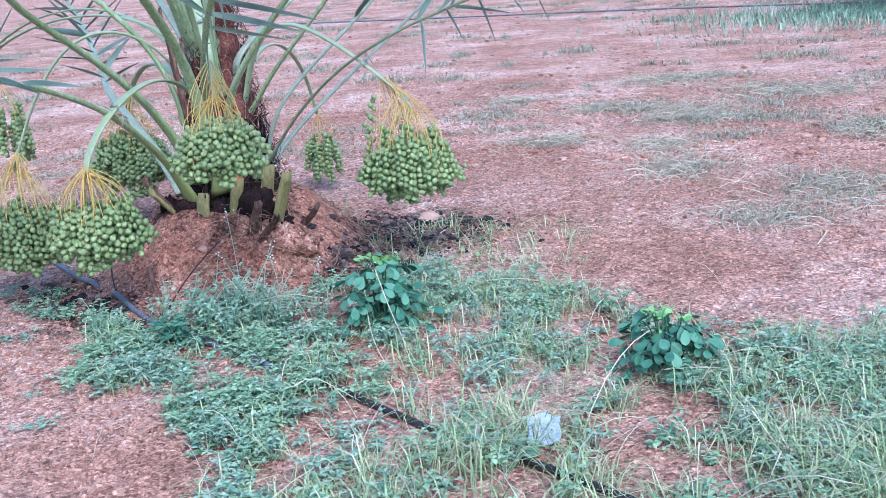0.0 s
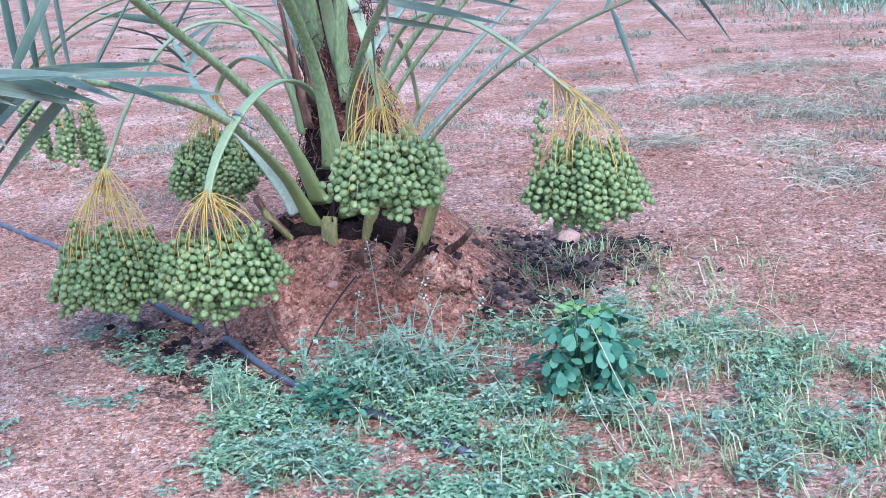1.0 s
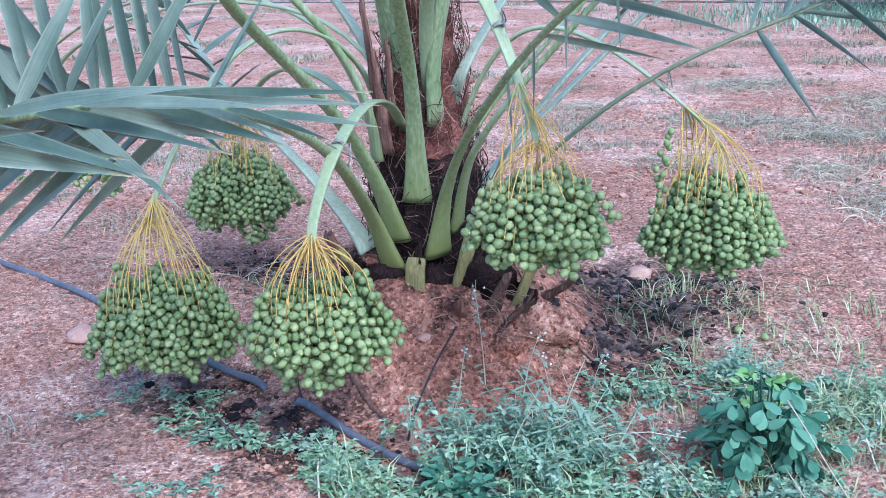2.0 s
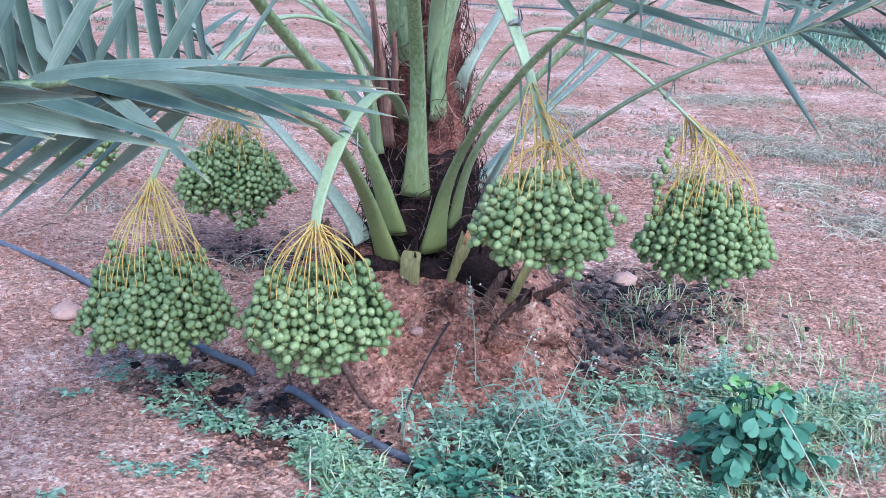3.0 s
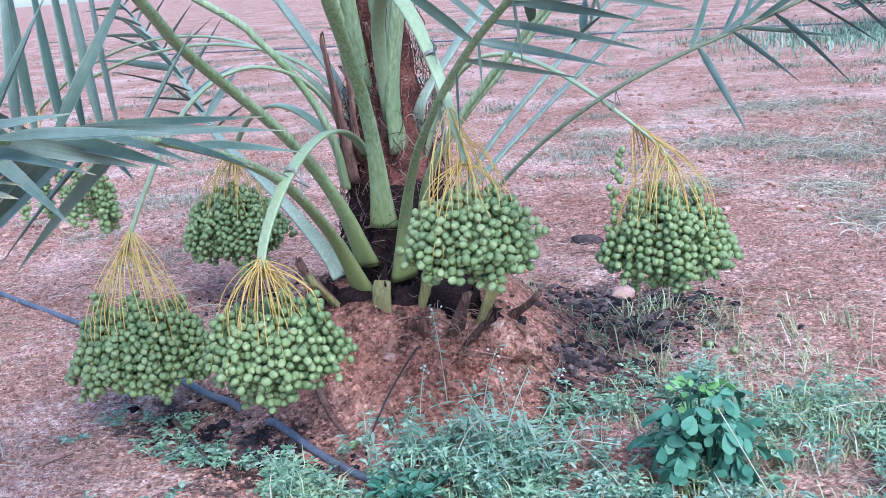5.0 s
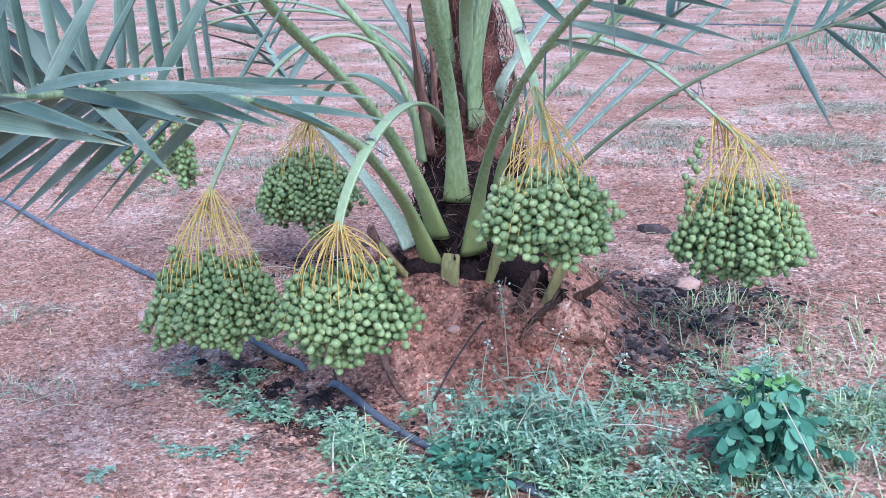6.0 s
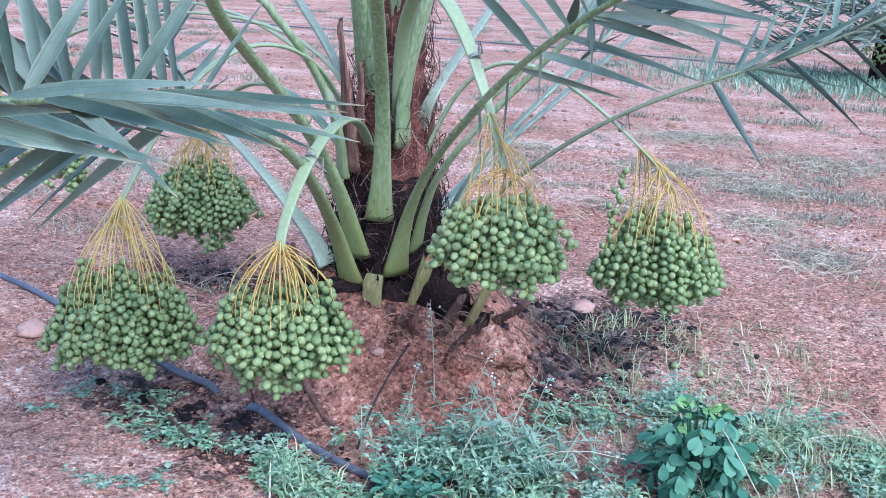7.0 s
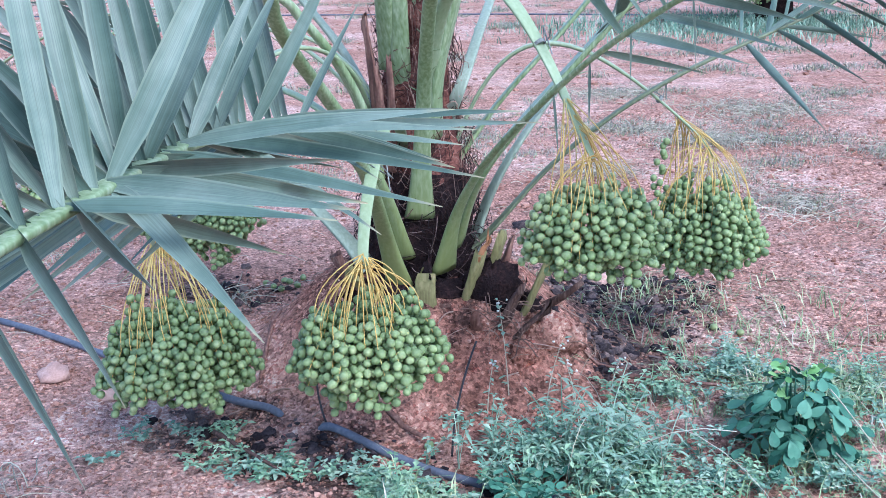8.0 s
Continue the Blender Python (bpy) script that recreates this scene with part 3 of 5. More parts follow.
    upper_frond([(-0.90, 4.34, 0.74), (-0.855, 4.30, 0.86), (-0.77, 4.5, 0.99), (-0.68, 4.72, 1.12), (-0.5, 5.0, 1.5), (-0.3, 5.3, 1.8)], 0.045, 0.032, 0.85, 14, "broad pale grey-green frond", RACHIS_GREY)
    upper_frond([(-1.08, 4.46, 0.7), (-1.18, 4.52, 0.92), (-1.33, 4.62, 1.12), (-1.6, 4.8, 1.45), (-1.95, 5.0, 1.7)], 0.055, 0.036, 0.8, 15, "broad pale grey-green frond", RACHIS_GREY)
    # the near frond that reaches out towards the viewer, leaflet by leaflet
    path = catmull([(-1.069, 4.15, 0.30), (-1.10, 4.09, 0.43), (-1.119, 4.02, 0.52), (-1.152, 3.86, 0.665), (-1.187, 3.70, 0.77), (-1.245, 3.45, 0.875), (-1.35, 3.15, 0.965), (-1.45, 2.78, 1.007), (-1.52, 2.38, 1.025), (-1.66, 2.02, 1.0), (-1.92, 1.72, 0.93), (-2.2, 1.5, 0.84)])
    near = [*set_leaves(path, 1.18, 2.4, 0.05, (-0.86, 0.10, -0.52), 0.50, 0.034, 21, 0.05),
            *set_leaves(path, 1.42, 2.6, 0.05, (-0.85, 0.36, 0.38), 0.44, 0.029, 24, 0.06),
            *set_leaves(path, 1.20, 2.6, 0.055, (-0.18, 0.26, 0.94), 0.47, 0.026, 25, -0.02),
            *set_leaves(path, 1.5, 2.6, 0.08, (-0.55, 0.3, 0.72), 0.42, 0.027, 35, 0.04),
            *set_leaves(path, 1.15, 2.0, 0.17, (0.45, 0.3, 0.85), 0.36, 0.028, 27, 0.0),
            *set_leaves(path, 1.5, 2.05, 0.15, (0.92, 0.16, -0.22), 0.26, 0.030, 36, 0.05),
            *set_leaves(path, 1.96, 2.35, 0.12, (0.42, -0.75, -0.10), 0.30, 0.030, 37, 0.10),
            *ranked_leaves(path, 1.0, 2.1, 0.095, ((-1, 0.12, -0.05), (-1, -0.05, 0.12)), 0.46, 0.028, 21, 0.03),
            *ranked_leaves(path, 1.3, 1.62, 0.13, ((-1, -0.3, 0.15), (-1, -0.2, 0.05)), 0.40, 0.030, 26, 0.06)]
    frond(path, 0.085, 0.036, near, None, 0.010, "low grey-green frond with stiff pointed leaflets")
    # the frond reaching right, with wide-set leaflets
    path = catmull([(-0.88, 4.30, 0.33), *bezier([(-0.794, 4.256, 0.408), (-0.401, 4.126, 0.936), (-0.07, 4.047, 0.944), (0.31, 4.237, 1.098)], 8), (0.62, 4.33, 1.22), (0.98, 4.42, 1.30), (1.35, 4.5, 1.30)])
    rl = [*set_leaves(path, 1.06, 2.5, 0.095, (0.28, -0.86, -0.40), 0.38, 0.021, 22, 0.03), *set_leaves(path, 1.04, 2.5, 0.075, (0.36, 0.72, 0.58), 0.36, 0.02, 28, 0.02), *set_leaves(path, 1.12, 2.5, 0.13, (0.75, -0.2, 0.6), 0.32, 0.019, 29, 0.03), *set_leaves(path, 1.18, 2.5, 0.3, (0.9, -0.3, -0.25), 0.24, 0.015, 34, 0.03)]
    frond(path, 0.06, 0.022, rl, RACHIS_DARK, 0.008, "arching frond with wide-set pointed leaflets")
    # the frond over the front right bunch
    path = catmull([(-0.942, 4.15, 0.34), (-0.912, 4.075, 0.515), (-0.865, 3.96, 0.665), (-0.789, 3.773, 0.826), (-0.651, 3.538, 1.027), (-0.481, 3.294, 1.191), (-0.27, 3.05, 1.32), (0.0, 2.78, 1.43), (0.3, 2.5, 1.48)])
    rl = [*set_leaves(path, 0.98, 2.2, 0.075, (0.94, 0.15, -0.2), 0.33, 0.023, 23, 0.03), *set_leaves(path, 1.2, 2.25, 0.05, (0.95, 0.30, 0.02), 0.44, 0.024, 38, 0.03), *set_leaves(path, 1.2, 2.2, 0.06, (0.5, 0.3, 0.8), 0.36, 0.022, 31, 0.03), *set_leaves(path, 1.05, 2.2, 0.07, (-0.6, -0.45, 0.55), 0.36, 0.022, 32, 0.03), *set_leaves(path, 0.8, 1.3, 0.14, (0.05, -0.05, -1), 0.15, 0.008, 33, 0.0)]
    frond(path, 0.095, 0.024, rl, None, 0.010, "frond with a yellow-green petiole and stiff leaflets")


build_fronds()


# ---- date bunches ----
def date_mesh(seed):
    """One unripe date: a round fruit with a small calyx cap on top."""
    rs = np.random.default_rng(seed)
    seg, rings = 10, 7
    vs = [(0, 0, 1.14)]
    sq = rs.uniform(0.92, 1.05)
    for i in range(1, rings):
        th = np.pi * i / rings
        for j in range(seg):
            ph = 2 * np.pi * j / seg
            vs.append((np.sin(th) * np.cos(ph) * sq, np.sin(th) * np.sin(ph) / sq, 1.14 * np.cos(th)))
    vs.append((0, 0, -1.2))
    fs = [(0, 1 + j, 1 + (j + 1) % seg) for j in range(seg)]
    for i in range(rings - 2):
        for j in range(seg):
            a, b = 1 + i * seg + j, 1 + i * seg + (j + 1) % seg
            fs.append((a, a + seg, b + seg, b))
    bot = len(vs) - 1
    fs += [(bot, bot - seg + (j + 1) % seg, bot - seg + j) for j in range(seg)]
    body = len(fs)
    c = len(vs)
    vs += [(0.27 * np.cos(2 * np.pi * j / 6), 0.27 * np.sin(2 * np.pi * j / 6), 1.1) for j in range(6)] + [(0, 0, 1.28)]
    fs += [(c + j, c + (j + 1) % 6, c + 6) for j in range(6)]
    me = mk("date", np.array(vs) * 0.0125, fs)
    me.materials.append(DATE)
    me.materials.append(CALYX)
    me.polygons.foreach_set("material_index", [0] * body + [1] * 6)
    return me


DATES = [date_mesh(i) for i in range(5)]


def wrap(center, axis, r, seed):
    """Binding thread wound round a stalk, with two loose ends."""
    a = unit(axis)
    s = unit(np.cross(a, (0.3, 0.9, 0.2)))
    n = np.cross(a, s)
    k = np.linspace(0, 3 * 2 * np.pi, 40)
    ring = [np.asarray(center) + a * (u / 60 - 0.15) * 0.03 + (s * np.cos(u) + n * np.sin(u)) * r for u in k]
    rs = np.random.default_rng(seed)
    ends = [tube([ring[-1], ring[-1] + rs.normal(0, 0.02, 3), ring[-1] + rs.normal(0, 0.035, 3)], 0.0018, 4, False) for _ in range(2)]
    return joined([tube(ring, 0.0022, 4, False), *ends])


def fruit_bunch(label, stalk, widths, center, radii, count, seed, tie=None, tail=None, size=1.0, strands=42, loose=0.14):
    """A hanging bunch: a flat stalk, orange strands fanning from its end, and the dates on them."""
    rs = np.random.default_rng(seed)
    path = np.asarray(stalk, float)
    thing = tagged(new("fruit_bunch"), label, "date bunch", "date bunches on the palm")
    w = np.interp(np.linspace(0, 1, len(path)), (0, 0.5, 1), widths)
    part("stalk", mk("stalk", *strap(path, w, w * 0.5, side_of(path))), STALK, thing, "smooth pale green stalk")
    if tie is not None:
        i = int(tie * (len(path) - 1))
        part("tie", mk("tie", *wrap(path[i], path[min(i + 1, len(path) - 1)] - path[i - 1], w[i] * 0.42, seed)), THREAD, thing, "dull grey binding thread")
    c, rad = np.asarray(center, float), np.asarray(radii, float)
    r0 = 0.0125 * size
    # where the strands hang, seen from above
    plan, tries = [], 0
    while tries < 3000:
        tries += 1
        a, q = rs.uniform(0, 2 * np.pi), np.sqrt(rs.uniform(0.0, 1.0))
        x, y = q * np.cos(a), q * np.sin(a)
        if all(np.hypot((x - u) * rad[0], (y - v) * rad[1]) > 2.2 * r0 for u, v, _ in plan):
            plan.append((x, y, q))
    placed, spots, cols = np.zeros((0, 3)), [], []
    for x, y, q in plan:
        wave = noise.noise((x * 2.6, y * 2.6, seed))
        hi = 0.70 - 0.34 * q ** 3 + 0.5 * wave + rs.uniform(-0.22, 0.2) + (0.4 if rs.uniform() < 0.08 else 0.0)
        lo = -(0.95 - 0.50 * q ** 5) + 0.42 * noise.noise((x * 3.2 + 7, y * 3.2, seed)) + rs.uniform(-0.1, 0.22) - (0.28 if rs.uniform() < 0.12 else 0.0)
        lean = rs.normal(0, 0.06, 2)
        line, ang, z = [], rs.uniform(0, 6.28), hi
        while z > lo and len(spots) < count:
            u = (hi - z) / max(hi - lo, 0.2)
            core = c + np.array((x * (0.80 + 0.30 * u) + lean[0] * u, y * (0.80 + 0.30 * u) + lean[1] * u, z)) * rad
            out = np.array((np.cos(ang), np.sin(ang), -0.25))
            p = core + out * 1.12 * r0 * rs.uniform(0.85, 1.2)
            line.append(core)
            deep = (((p - c) / rad) ** 2).sum() < 0.30 and rad[0] > 0.12
            if not deep and (len(placed) == 0 or ((placed - p) ** 2).sum(1).min() > (1.55 * r0) ** 2):
                spots.append((p, out))
                placed = np.vstack([placed, p])
            z -= 0.72 * r0 / rad[2] * rs.uniform(0.85, 1.15)
            ang += 2.1 + rs.normal(0, 0.35)
        if line and len(cols) < strands:
            cols.append(line)
    end = path[-1]
    if tail is not None:
        for k, u in enumerate(np.linspace(0, 1, tail[1])):
            out = np.array((np.cos(2.3 * k), np.sin(2.3 * k), -0.3))
            spots.append((np.asarray(tail[0]) * (1 - u) + np.asarray(tail[2]) * u + out * r0 * 1.1 + np.array((rs.normal(0, 0.006), 0, 0)), out))
    spots.sort(key=lambda o: o[0][1] - 0.3 * abs(o[0][2] - c[2]))
    rest = []
    for p, _ in spots[300:]:
        v, f = blob((r0, r0, 1.08 * r0), len(rest), 0.03, 5, 8)
        rest.append((v + p, f))
    if rest:
        tagged(part("fruit_core", mk_fast("fruit_core", rest, True), DATE, thing), kind="stuff")
    for p, out in spots[:300]:
        d = part("date", DATES[rs.integers(5)], None, thing)
        d.location = tuple(p)
        d.rotation_euler = Vector(tuple(-out + rs.normal(0, 0.3, 3))).to_track_quat('Z', 'Y').to_euler()
        d.scale = (size * rs.uniform(0.88, 1.1),) * 3
    if tail is not None:
        part("strand", mk("strand", *tube(bezier([end, (end + np.asarray(tail[0])) / 2 + np.array((0, 0, 0.03)), tail[0], tail[2]], 9), 0.0018, 4, False)), STRAND, thing, "thin orange-yellow fruiting strand")
    for line in cols:
        b = path[-1 - rs.integers(0, max(1, int(len(path) * loose)))] + rs.normal(0, 0.004, 3)
        t = line[0]
        mid = t + np.array((0, 0, 0.45 * (b[2] - t[2]))) + rs.normal(0, 0.012, 3)
        q = bezier([b, b * 0.6 + mid * 0.4 + np.array((0, 0, 0.012)), mid, t], 9)
        part("strand", mk("strand", *tube([*q, line[len(line) // 2], line[-1]], np.r_[np.linspace(0.0021, 0.0015, 9), 0.0013, 0.0010] * size, 5, False)), STRAND, thing, "thin orange-yellow fruiting strand")
    return thing


def build_bunches():
    s1 = bezier([(-1.13, 4.33, 0.78), (-1.167, 4.18, 1.037), (-1.418, 4.055, 1.094), (-1.513, 3.988, 0.945), (-1.731, 3.985, 0.504)], 28)
    fruit_bunch("large bunch of unripe green dates hanging low over the drip pipe", s1, (0.030, 0.032, 0.034), (-1.675, 3.88, 0.260), (0.192, 0.165, 0.118), 1500, 31, None, loose=0.08, size=0.85)
    s2 = bezier([(-1.037, 4.271, 0.684), (-1.074, 4.013, 0.958), (-1.165, 3.729, 0.753), (-1.192, 3.60, 0.62), (-1.19, 3.585, 0.55)], 28)
    fruit_bunch("bunch of unripe green dates bound to a frond with thread", s2, (0.032, 0.034, 0.024), (-1.192, 3.605, 0.350), (0.169, 0.145, 0.099), 1500, 32, 0.55, size=0.85)
    s3 = bezier([(-0.955, 4.25, 0.80), (-0.966, 4.006, 1.31), (-0.823, 3.836, 1.34), (-0.698, 3.691, 0.89), (-0.664, 3.545, 0.785)], 30)
    fruit_bunch("bunch of unripe green dates on a broad bent stalk", s3, (0.04, 0.042, 0.014), (-0.660, 3.54, 0.630), (0.152, 0.13, 0.094), 1500, 33, 0.72, loose=0.20, size=0.80)
    s4 = bezier([(-0.89, 4.36, 0.62), (-0.762, 4.253, 1.025), (-0.642, 4.183, 1.093), (-0.402, 4.152, 0.901), (-0.183, 4.16, 0.70)], 30)
    s4 = np.vstack([s4, (-0.155, 4.15, 0.665), (-0.136, 4.145, 0.632)])
    fruit_bunch("bunch of unripe green dates at the end of a long stalk", s4, (0.034, 0.034, 0.016), (-0.164, 4.14, 0.432), (0.181, 0.155, 0.115), 1500, 34, 0.83, tail=((-0.282, 4.15, 0.69), 17, (-0.322, 4.12, 0.455)), loose=0.16, size=0.84)
    s5 = bezier([(-1.08, 4.47, 0.55), (-1.25, 4.58, 0.78), (-1.43, 4.78, 0.89), (-1.62, 4.90, 0.82), (-1.70, 4.92, 0.58)], 22)
    fruit_bunch("darker green date bunch in the shade behind the palm", s5, (0.034, 0.04, 0.024), (-1.726, 4.93, 0.352), (0.187, 0.165, 0.132), 1500, 35, size=0.85)
    s6 = bezier([(-1.10, 4.40, 0.78), (-1.232, 4.481, 1.198), (-2.05, 4.573, 1.135), (-2.40, 4.63, 0.75), (-2.13, 4.62, 0.82)], 26)
    fruit_bunch("small loose bunch of unripe dates far along a stalk", s6[:24], (0.030, 0.026, 0.026), (-2.11, 4.6, 0.55), (0.10, 0.085, 0.125), 190, 36, size=0.85, strands=20)
    s7 = bezier([(-1.10, 4.44, 0.70), (-1.3, 4.6, 1.15), (-2.0, 4.8, 1.2), (-2.42, 4.83, 0.8)], 24)
    fruit_bunch("small loose bunch of unripe dates beside the dry weeds", s7, (0.028, 0.024, 0.02), (-2.44, 4.83, 0.56), (0.11, 0.09, 0.13), 150, 37, size=0.85, strands=24)
    s8 = bezier([(-0.95, 4.5, 0.7), (-0.95, 4.9, 1.0), (-0.95, 5.4, 0.8), (-0.96, 5.55, 0.42)], 20)
    fruit_bunch("small bunch of unripe dates hanging behind the palm", s8, (0.03, 0.024, 0.018), (-0.95, 5.58, 0.19), (0.11, 0.10, 0.115), 260, 38, strands=18, size=0.84)


build_bunches()

# ---- drip irrigation ----
PIPE_LINE = ((-4.4, 6.45), (-3.6, 5.78), (-3.0, 5.27), (-2.4, 4.82), (-2.15, 4.6), (-1.606, 4.075), (-1.45, 3.945), (-1.40, 3.905), (-1.33, 3.847), (-1.295, 3.817), (-1.132, 3.667), (-0.98, 3.535), (-0.7, 3.34), (-0.42, 3.14))
BLACK_LINE = ((-0.27, 3.075), (-0.19, 3.0), (-0.08, 2.925), (0.04, 2.83), (0.14, 2.76), (0.4, 2.6), (0.9, 2.25), (1.5, 1.85), (2.4, 1.3))


def build_pipe():
    p = catmull([(x, y, height(x, y) + (-0.04 if -1.41 < x < -1.32 else 0.012)) for x, y in PIPE_LINE], 6)
    pipe = tagged(part("drip_pipe", mk("drip_pipe", *tube(p, 0.0112, 12)), PIPE), "grey-blue plastic drip irrigation pipe lying on the soil", "pipe")
    for a, b, c in (((-1.3, 3.84, 0.02), (-1.33, 3.86, 0.1), (-1.32, 3.9, 0.22)), ((-0.99, 3.62, 0.02), (-0.97, 3.74, 0.11), (-0.88, 3.92, 0.2))):
        part("emitter_tube", mk("emitter_tube", *tube(bezier([a, b, c], 10), 0.003, 6)), BLACK_TUBE, pipe, "thin black emitter tube")
    p = catmull([(x, y, height(x, y) + 0.012) for x, y in BLACK_LINE], 6)
    black = tagged(part("drip_pipe", mk("drip_pipe", *tube(p, 0.0105, 12)), BLACK_TUBE), "black drip pipe lying half hidden in the weeds", "pipe")
    ring = [(-0.285 + 0.03 * np.cos(a), 3.09 + 0.03 * np.sin(a), height(-0.285, 3.09) + 0.02 + 0.006 * np.sin(a)) for a in np.linspace(0, 6.1, 22)]
    part("end_loop", mk("end_loop", *tube(ring, 0.008, 8)), BLACK_TUBE, black, "folded black pipe end")
    q = catmull([(x, y, height(x, y) + 0.012) for x, y in ((-9, 21.5), (-4, 19.6), (1.1, 17.8), (4, 16.4), (9, 14.0), (16, 10.5))], 8)
    tagged(part("drip_pipe", mk("drip_pipe_far", *tube(q, 0.012, 8)), PIPE), "dark drip pipe along the next row of palms", "pipe")


build_pipe()

# ---- plants on the ground ----
def leaf_small(p, way, length, width, up=(0, 0, 1)):
    """A small pointed leaf of four triangles, slightly folded."""
    way = unit(way)
    s = unit(np.cross(way, np.asarray(up) + 0.01))
    n = np.cross(s, way)
    p = np.asarray(p)
    return np.array([p, p + way * length * 0.5 + s * width / 2 + n * width * 0.15, p + way * length - n * length * 0.1, p + way * length * 0.5 - s * width / 2 + n * width * 0.15, p + way * length * 0.5]), [(0, 4, 1), (1, 4, 2), (0, 3, 4), (3, 2, 4)]


def leaf_oval(p, way, length, width, up=(0, 0, 1), cup=0.12):
    """A rounded leaf with a midrib."""
    way = unit(way)
    s = unit(np.cross(way, np.asarray(up) + 0.013))
    n = np.cross(s, way)
    p = np.asarray(p)
    vs, fs = [p], []
    for u, k in ((0.25, 0.75), (0.55, 1.0), (0.82, 0.72)):
        c = p + way * length * u - n * length * cup * u * u
        vs += [c + s * width * k / 2 + n * width * 0.13 * k, c, c - s * width * k / 2 + n * width * 0.13 * k]
    vs.append(p + way * length - n * length * cup)
    fs += [(0, 2, 1), (0, 3, 2), (1, 2, 5, 4), (2, 3, 6, 5), (4, 5, 8, 7), (5, 6, 9, 8), (7, 8, 10), (8, 9, 10)]
    return np.array(vs), fs


def stuff(name, pieces, material, label, category, smooth=False):
    ob = part(name, mk_fast(name, pieces, smooth), material)
    return tagged(ob, label, category, kind="stuff")


def near_pipe(x, y):
    px = np.array([p[0] for p in PIPE_LINE + BLACK_LINE])
    py = np.array([p[1] for p in PIPE_LINE + BLACK_LINE])
    return y - np.interp(x, px, py)


def cover(x, y):
    """How densely the ground is overgrown, 0 to 1."""
    n = 0.55 + 0.5 * noise.noise((x * 2.3, y * 2.3, 9.0)) + 0.45 * noise.noise((x * 5, y * 5, 3.0)) + 0.3 * noise.noise((x * 12, y * 12, 5.0))
    v = 0.0
    e = near_pipe(x, y)
    if -1.9 < x < -0.2:
        v = 1.6 * np.exp(-((e + 0.2) / 0.15) ** 2) * np.clip((x + 2.0) / 0.45, 0, 1)
        if x < -0.95:
            v *= 0.5 * np.clip((-e - 0.09) / 0.08, 0, 1)
    if x > -1.1:
        top = np.interp(x, (-1.0, -0.5, 0.0, 0.41, 0.73, 0.97, 1.5), (3.4, 3.98, 4.18, 3.96, 3.62, 3.55, 3.5))
        low = np.interp(x, (-1.11, -0.55, -0.3, 0.0), (3.04, 2.66, 2.25, 1.6))
        v = max(v, 0.95 * np.clip((top - y) / 0.22, 0, 1) * np.clip((y - low) / 0.15, 0, 1))
    for bx, by, rx, ry in ((0.45, 4.02, 0.2, 0.16), (-0.40, 3.68, 0.13, 0.22), (-0.06, 3.2, 0.24, 0.12), (0.19, 2.96, 0.24, 0.14), (-0.22, 2.86, 0.14, 0.07), (-0.95, 3.95, 0.3, 0.3), (0.1, 3.62, 0.12, 0.12), (0.62, 3.3, 0.12, 0.1), (0.45, 2.62, 0.10, 0.11)):
        v *= 1 - 0.95 * np.exp(-((x - bx) / rx) ** 2 - ((y - by) / ry) ** 2)
    v *= np.clip((2.5 + 0.9 * (n - 0.5) - x) / 0.8, 0, 1) * np.clip((y - 1.1 - 0.8 * n) / 0.5, 0, 1)
    gap = np.interp(x, (-0.5, 0.1), (0.40, 0.41))
    return v * np.clip((n - gap) * 2.6, 0.01, 1)


def sprig(x, y, z, h, rs, leaves, stems):
    """A small weed: a few stems, each with pairs of oval leaves and a tuft at its tip."""
    for _ in range(rs.integers(3, 7)):
        a, r = rs.uniform(0, 6.28), rs.uniform(0.01, 0.07)
        tip = (x + r * np.cos(a), y + r * np.sin(a), z + h * rs.uniform(0.5, 1.0))
        path = bezier([(x, y, z - 0.008), (x + 0.3 * r * np.cos(a), y + 0.3 * r * np.sin(a), z + h * 0.7), tip], 5)
        stems.append(tube(path, 0.0011, 3, False))
        for k in (2, 3, 4):
            b = a + rs.uniform(0, 3.14)
            for d in ((0, 3.14) if k < 4 else (0.0, 2.1, 4.2)):
                L = rs.uniform(0.010, 0.025)
                leaves.append(leaf_small(path[k], (np.cos(b + d), np.sin(b + d), rs.uniform(-0.25, 0.45)), L, L * rs.uniform(0.5, 0.75)))


def build_ground_weeds():
    rs = np.random.default_rng(11)
    leaves, stems, bright = [], [], []
    k = 0
    while k < 1500:
        x, y = rs.uniform(-2.1, 2.9), rs.uniform(1.3, 4.5)
        if rs.uniform() > cover(x, y) * (1.0 if x < 0.0 else 0.5):
            continue
        k += 1
        sprig(x, y, height(x, y), rs.uniform(0.02, 0.05 if x < -0.9 else 0.085), rs, bright if noise.noise((x * 3.1, y * 3.1, 6.0)) + rs.normal(0, 0.3) > -0.1 else leaves, stems)
    # taller growth by the foot of the mound
    for _ in range(75):
        x, y = -0.70 + rs.normal(0, 0.16), 3.50 + rs.normal(0, 0.09)
        sprig(x, y, height(x, y), rs.uniform(0.06, 0.17), rs, bright if rs.uniform() < 0.35 else leaves, stems)
    # stray seedlings on the bare soil
    for _ in range(30):
        x, y = rs.uniform(-2.4, -0.9), rs.uniform(2.7, 3.8)
        sprig(x, y, height(x, y), rs.uniform(0.004, 0.018), rs, leaves, stems)
    stuff("bright_weeds", bright, WEED_BRIGHT, "yellow-green small-leaved weeds mixed into the patch", "weeds")
    stuff("ground_weeds", leaves + stems, WEED, "low green small-leaved weeds spreading over red soil", "weeds")


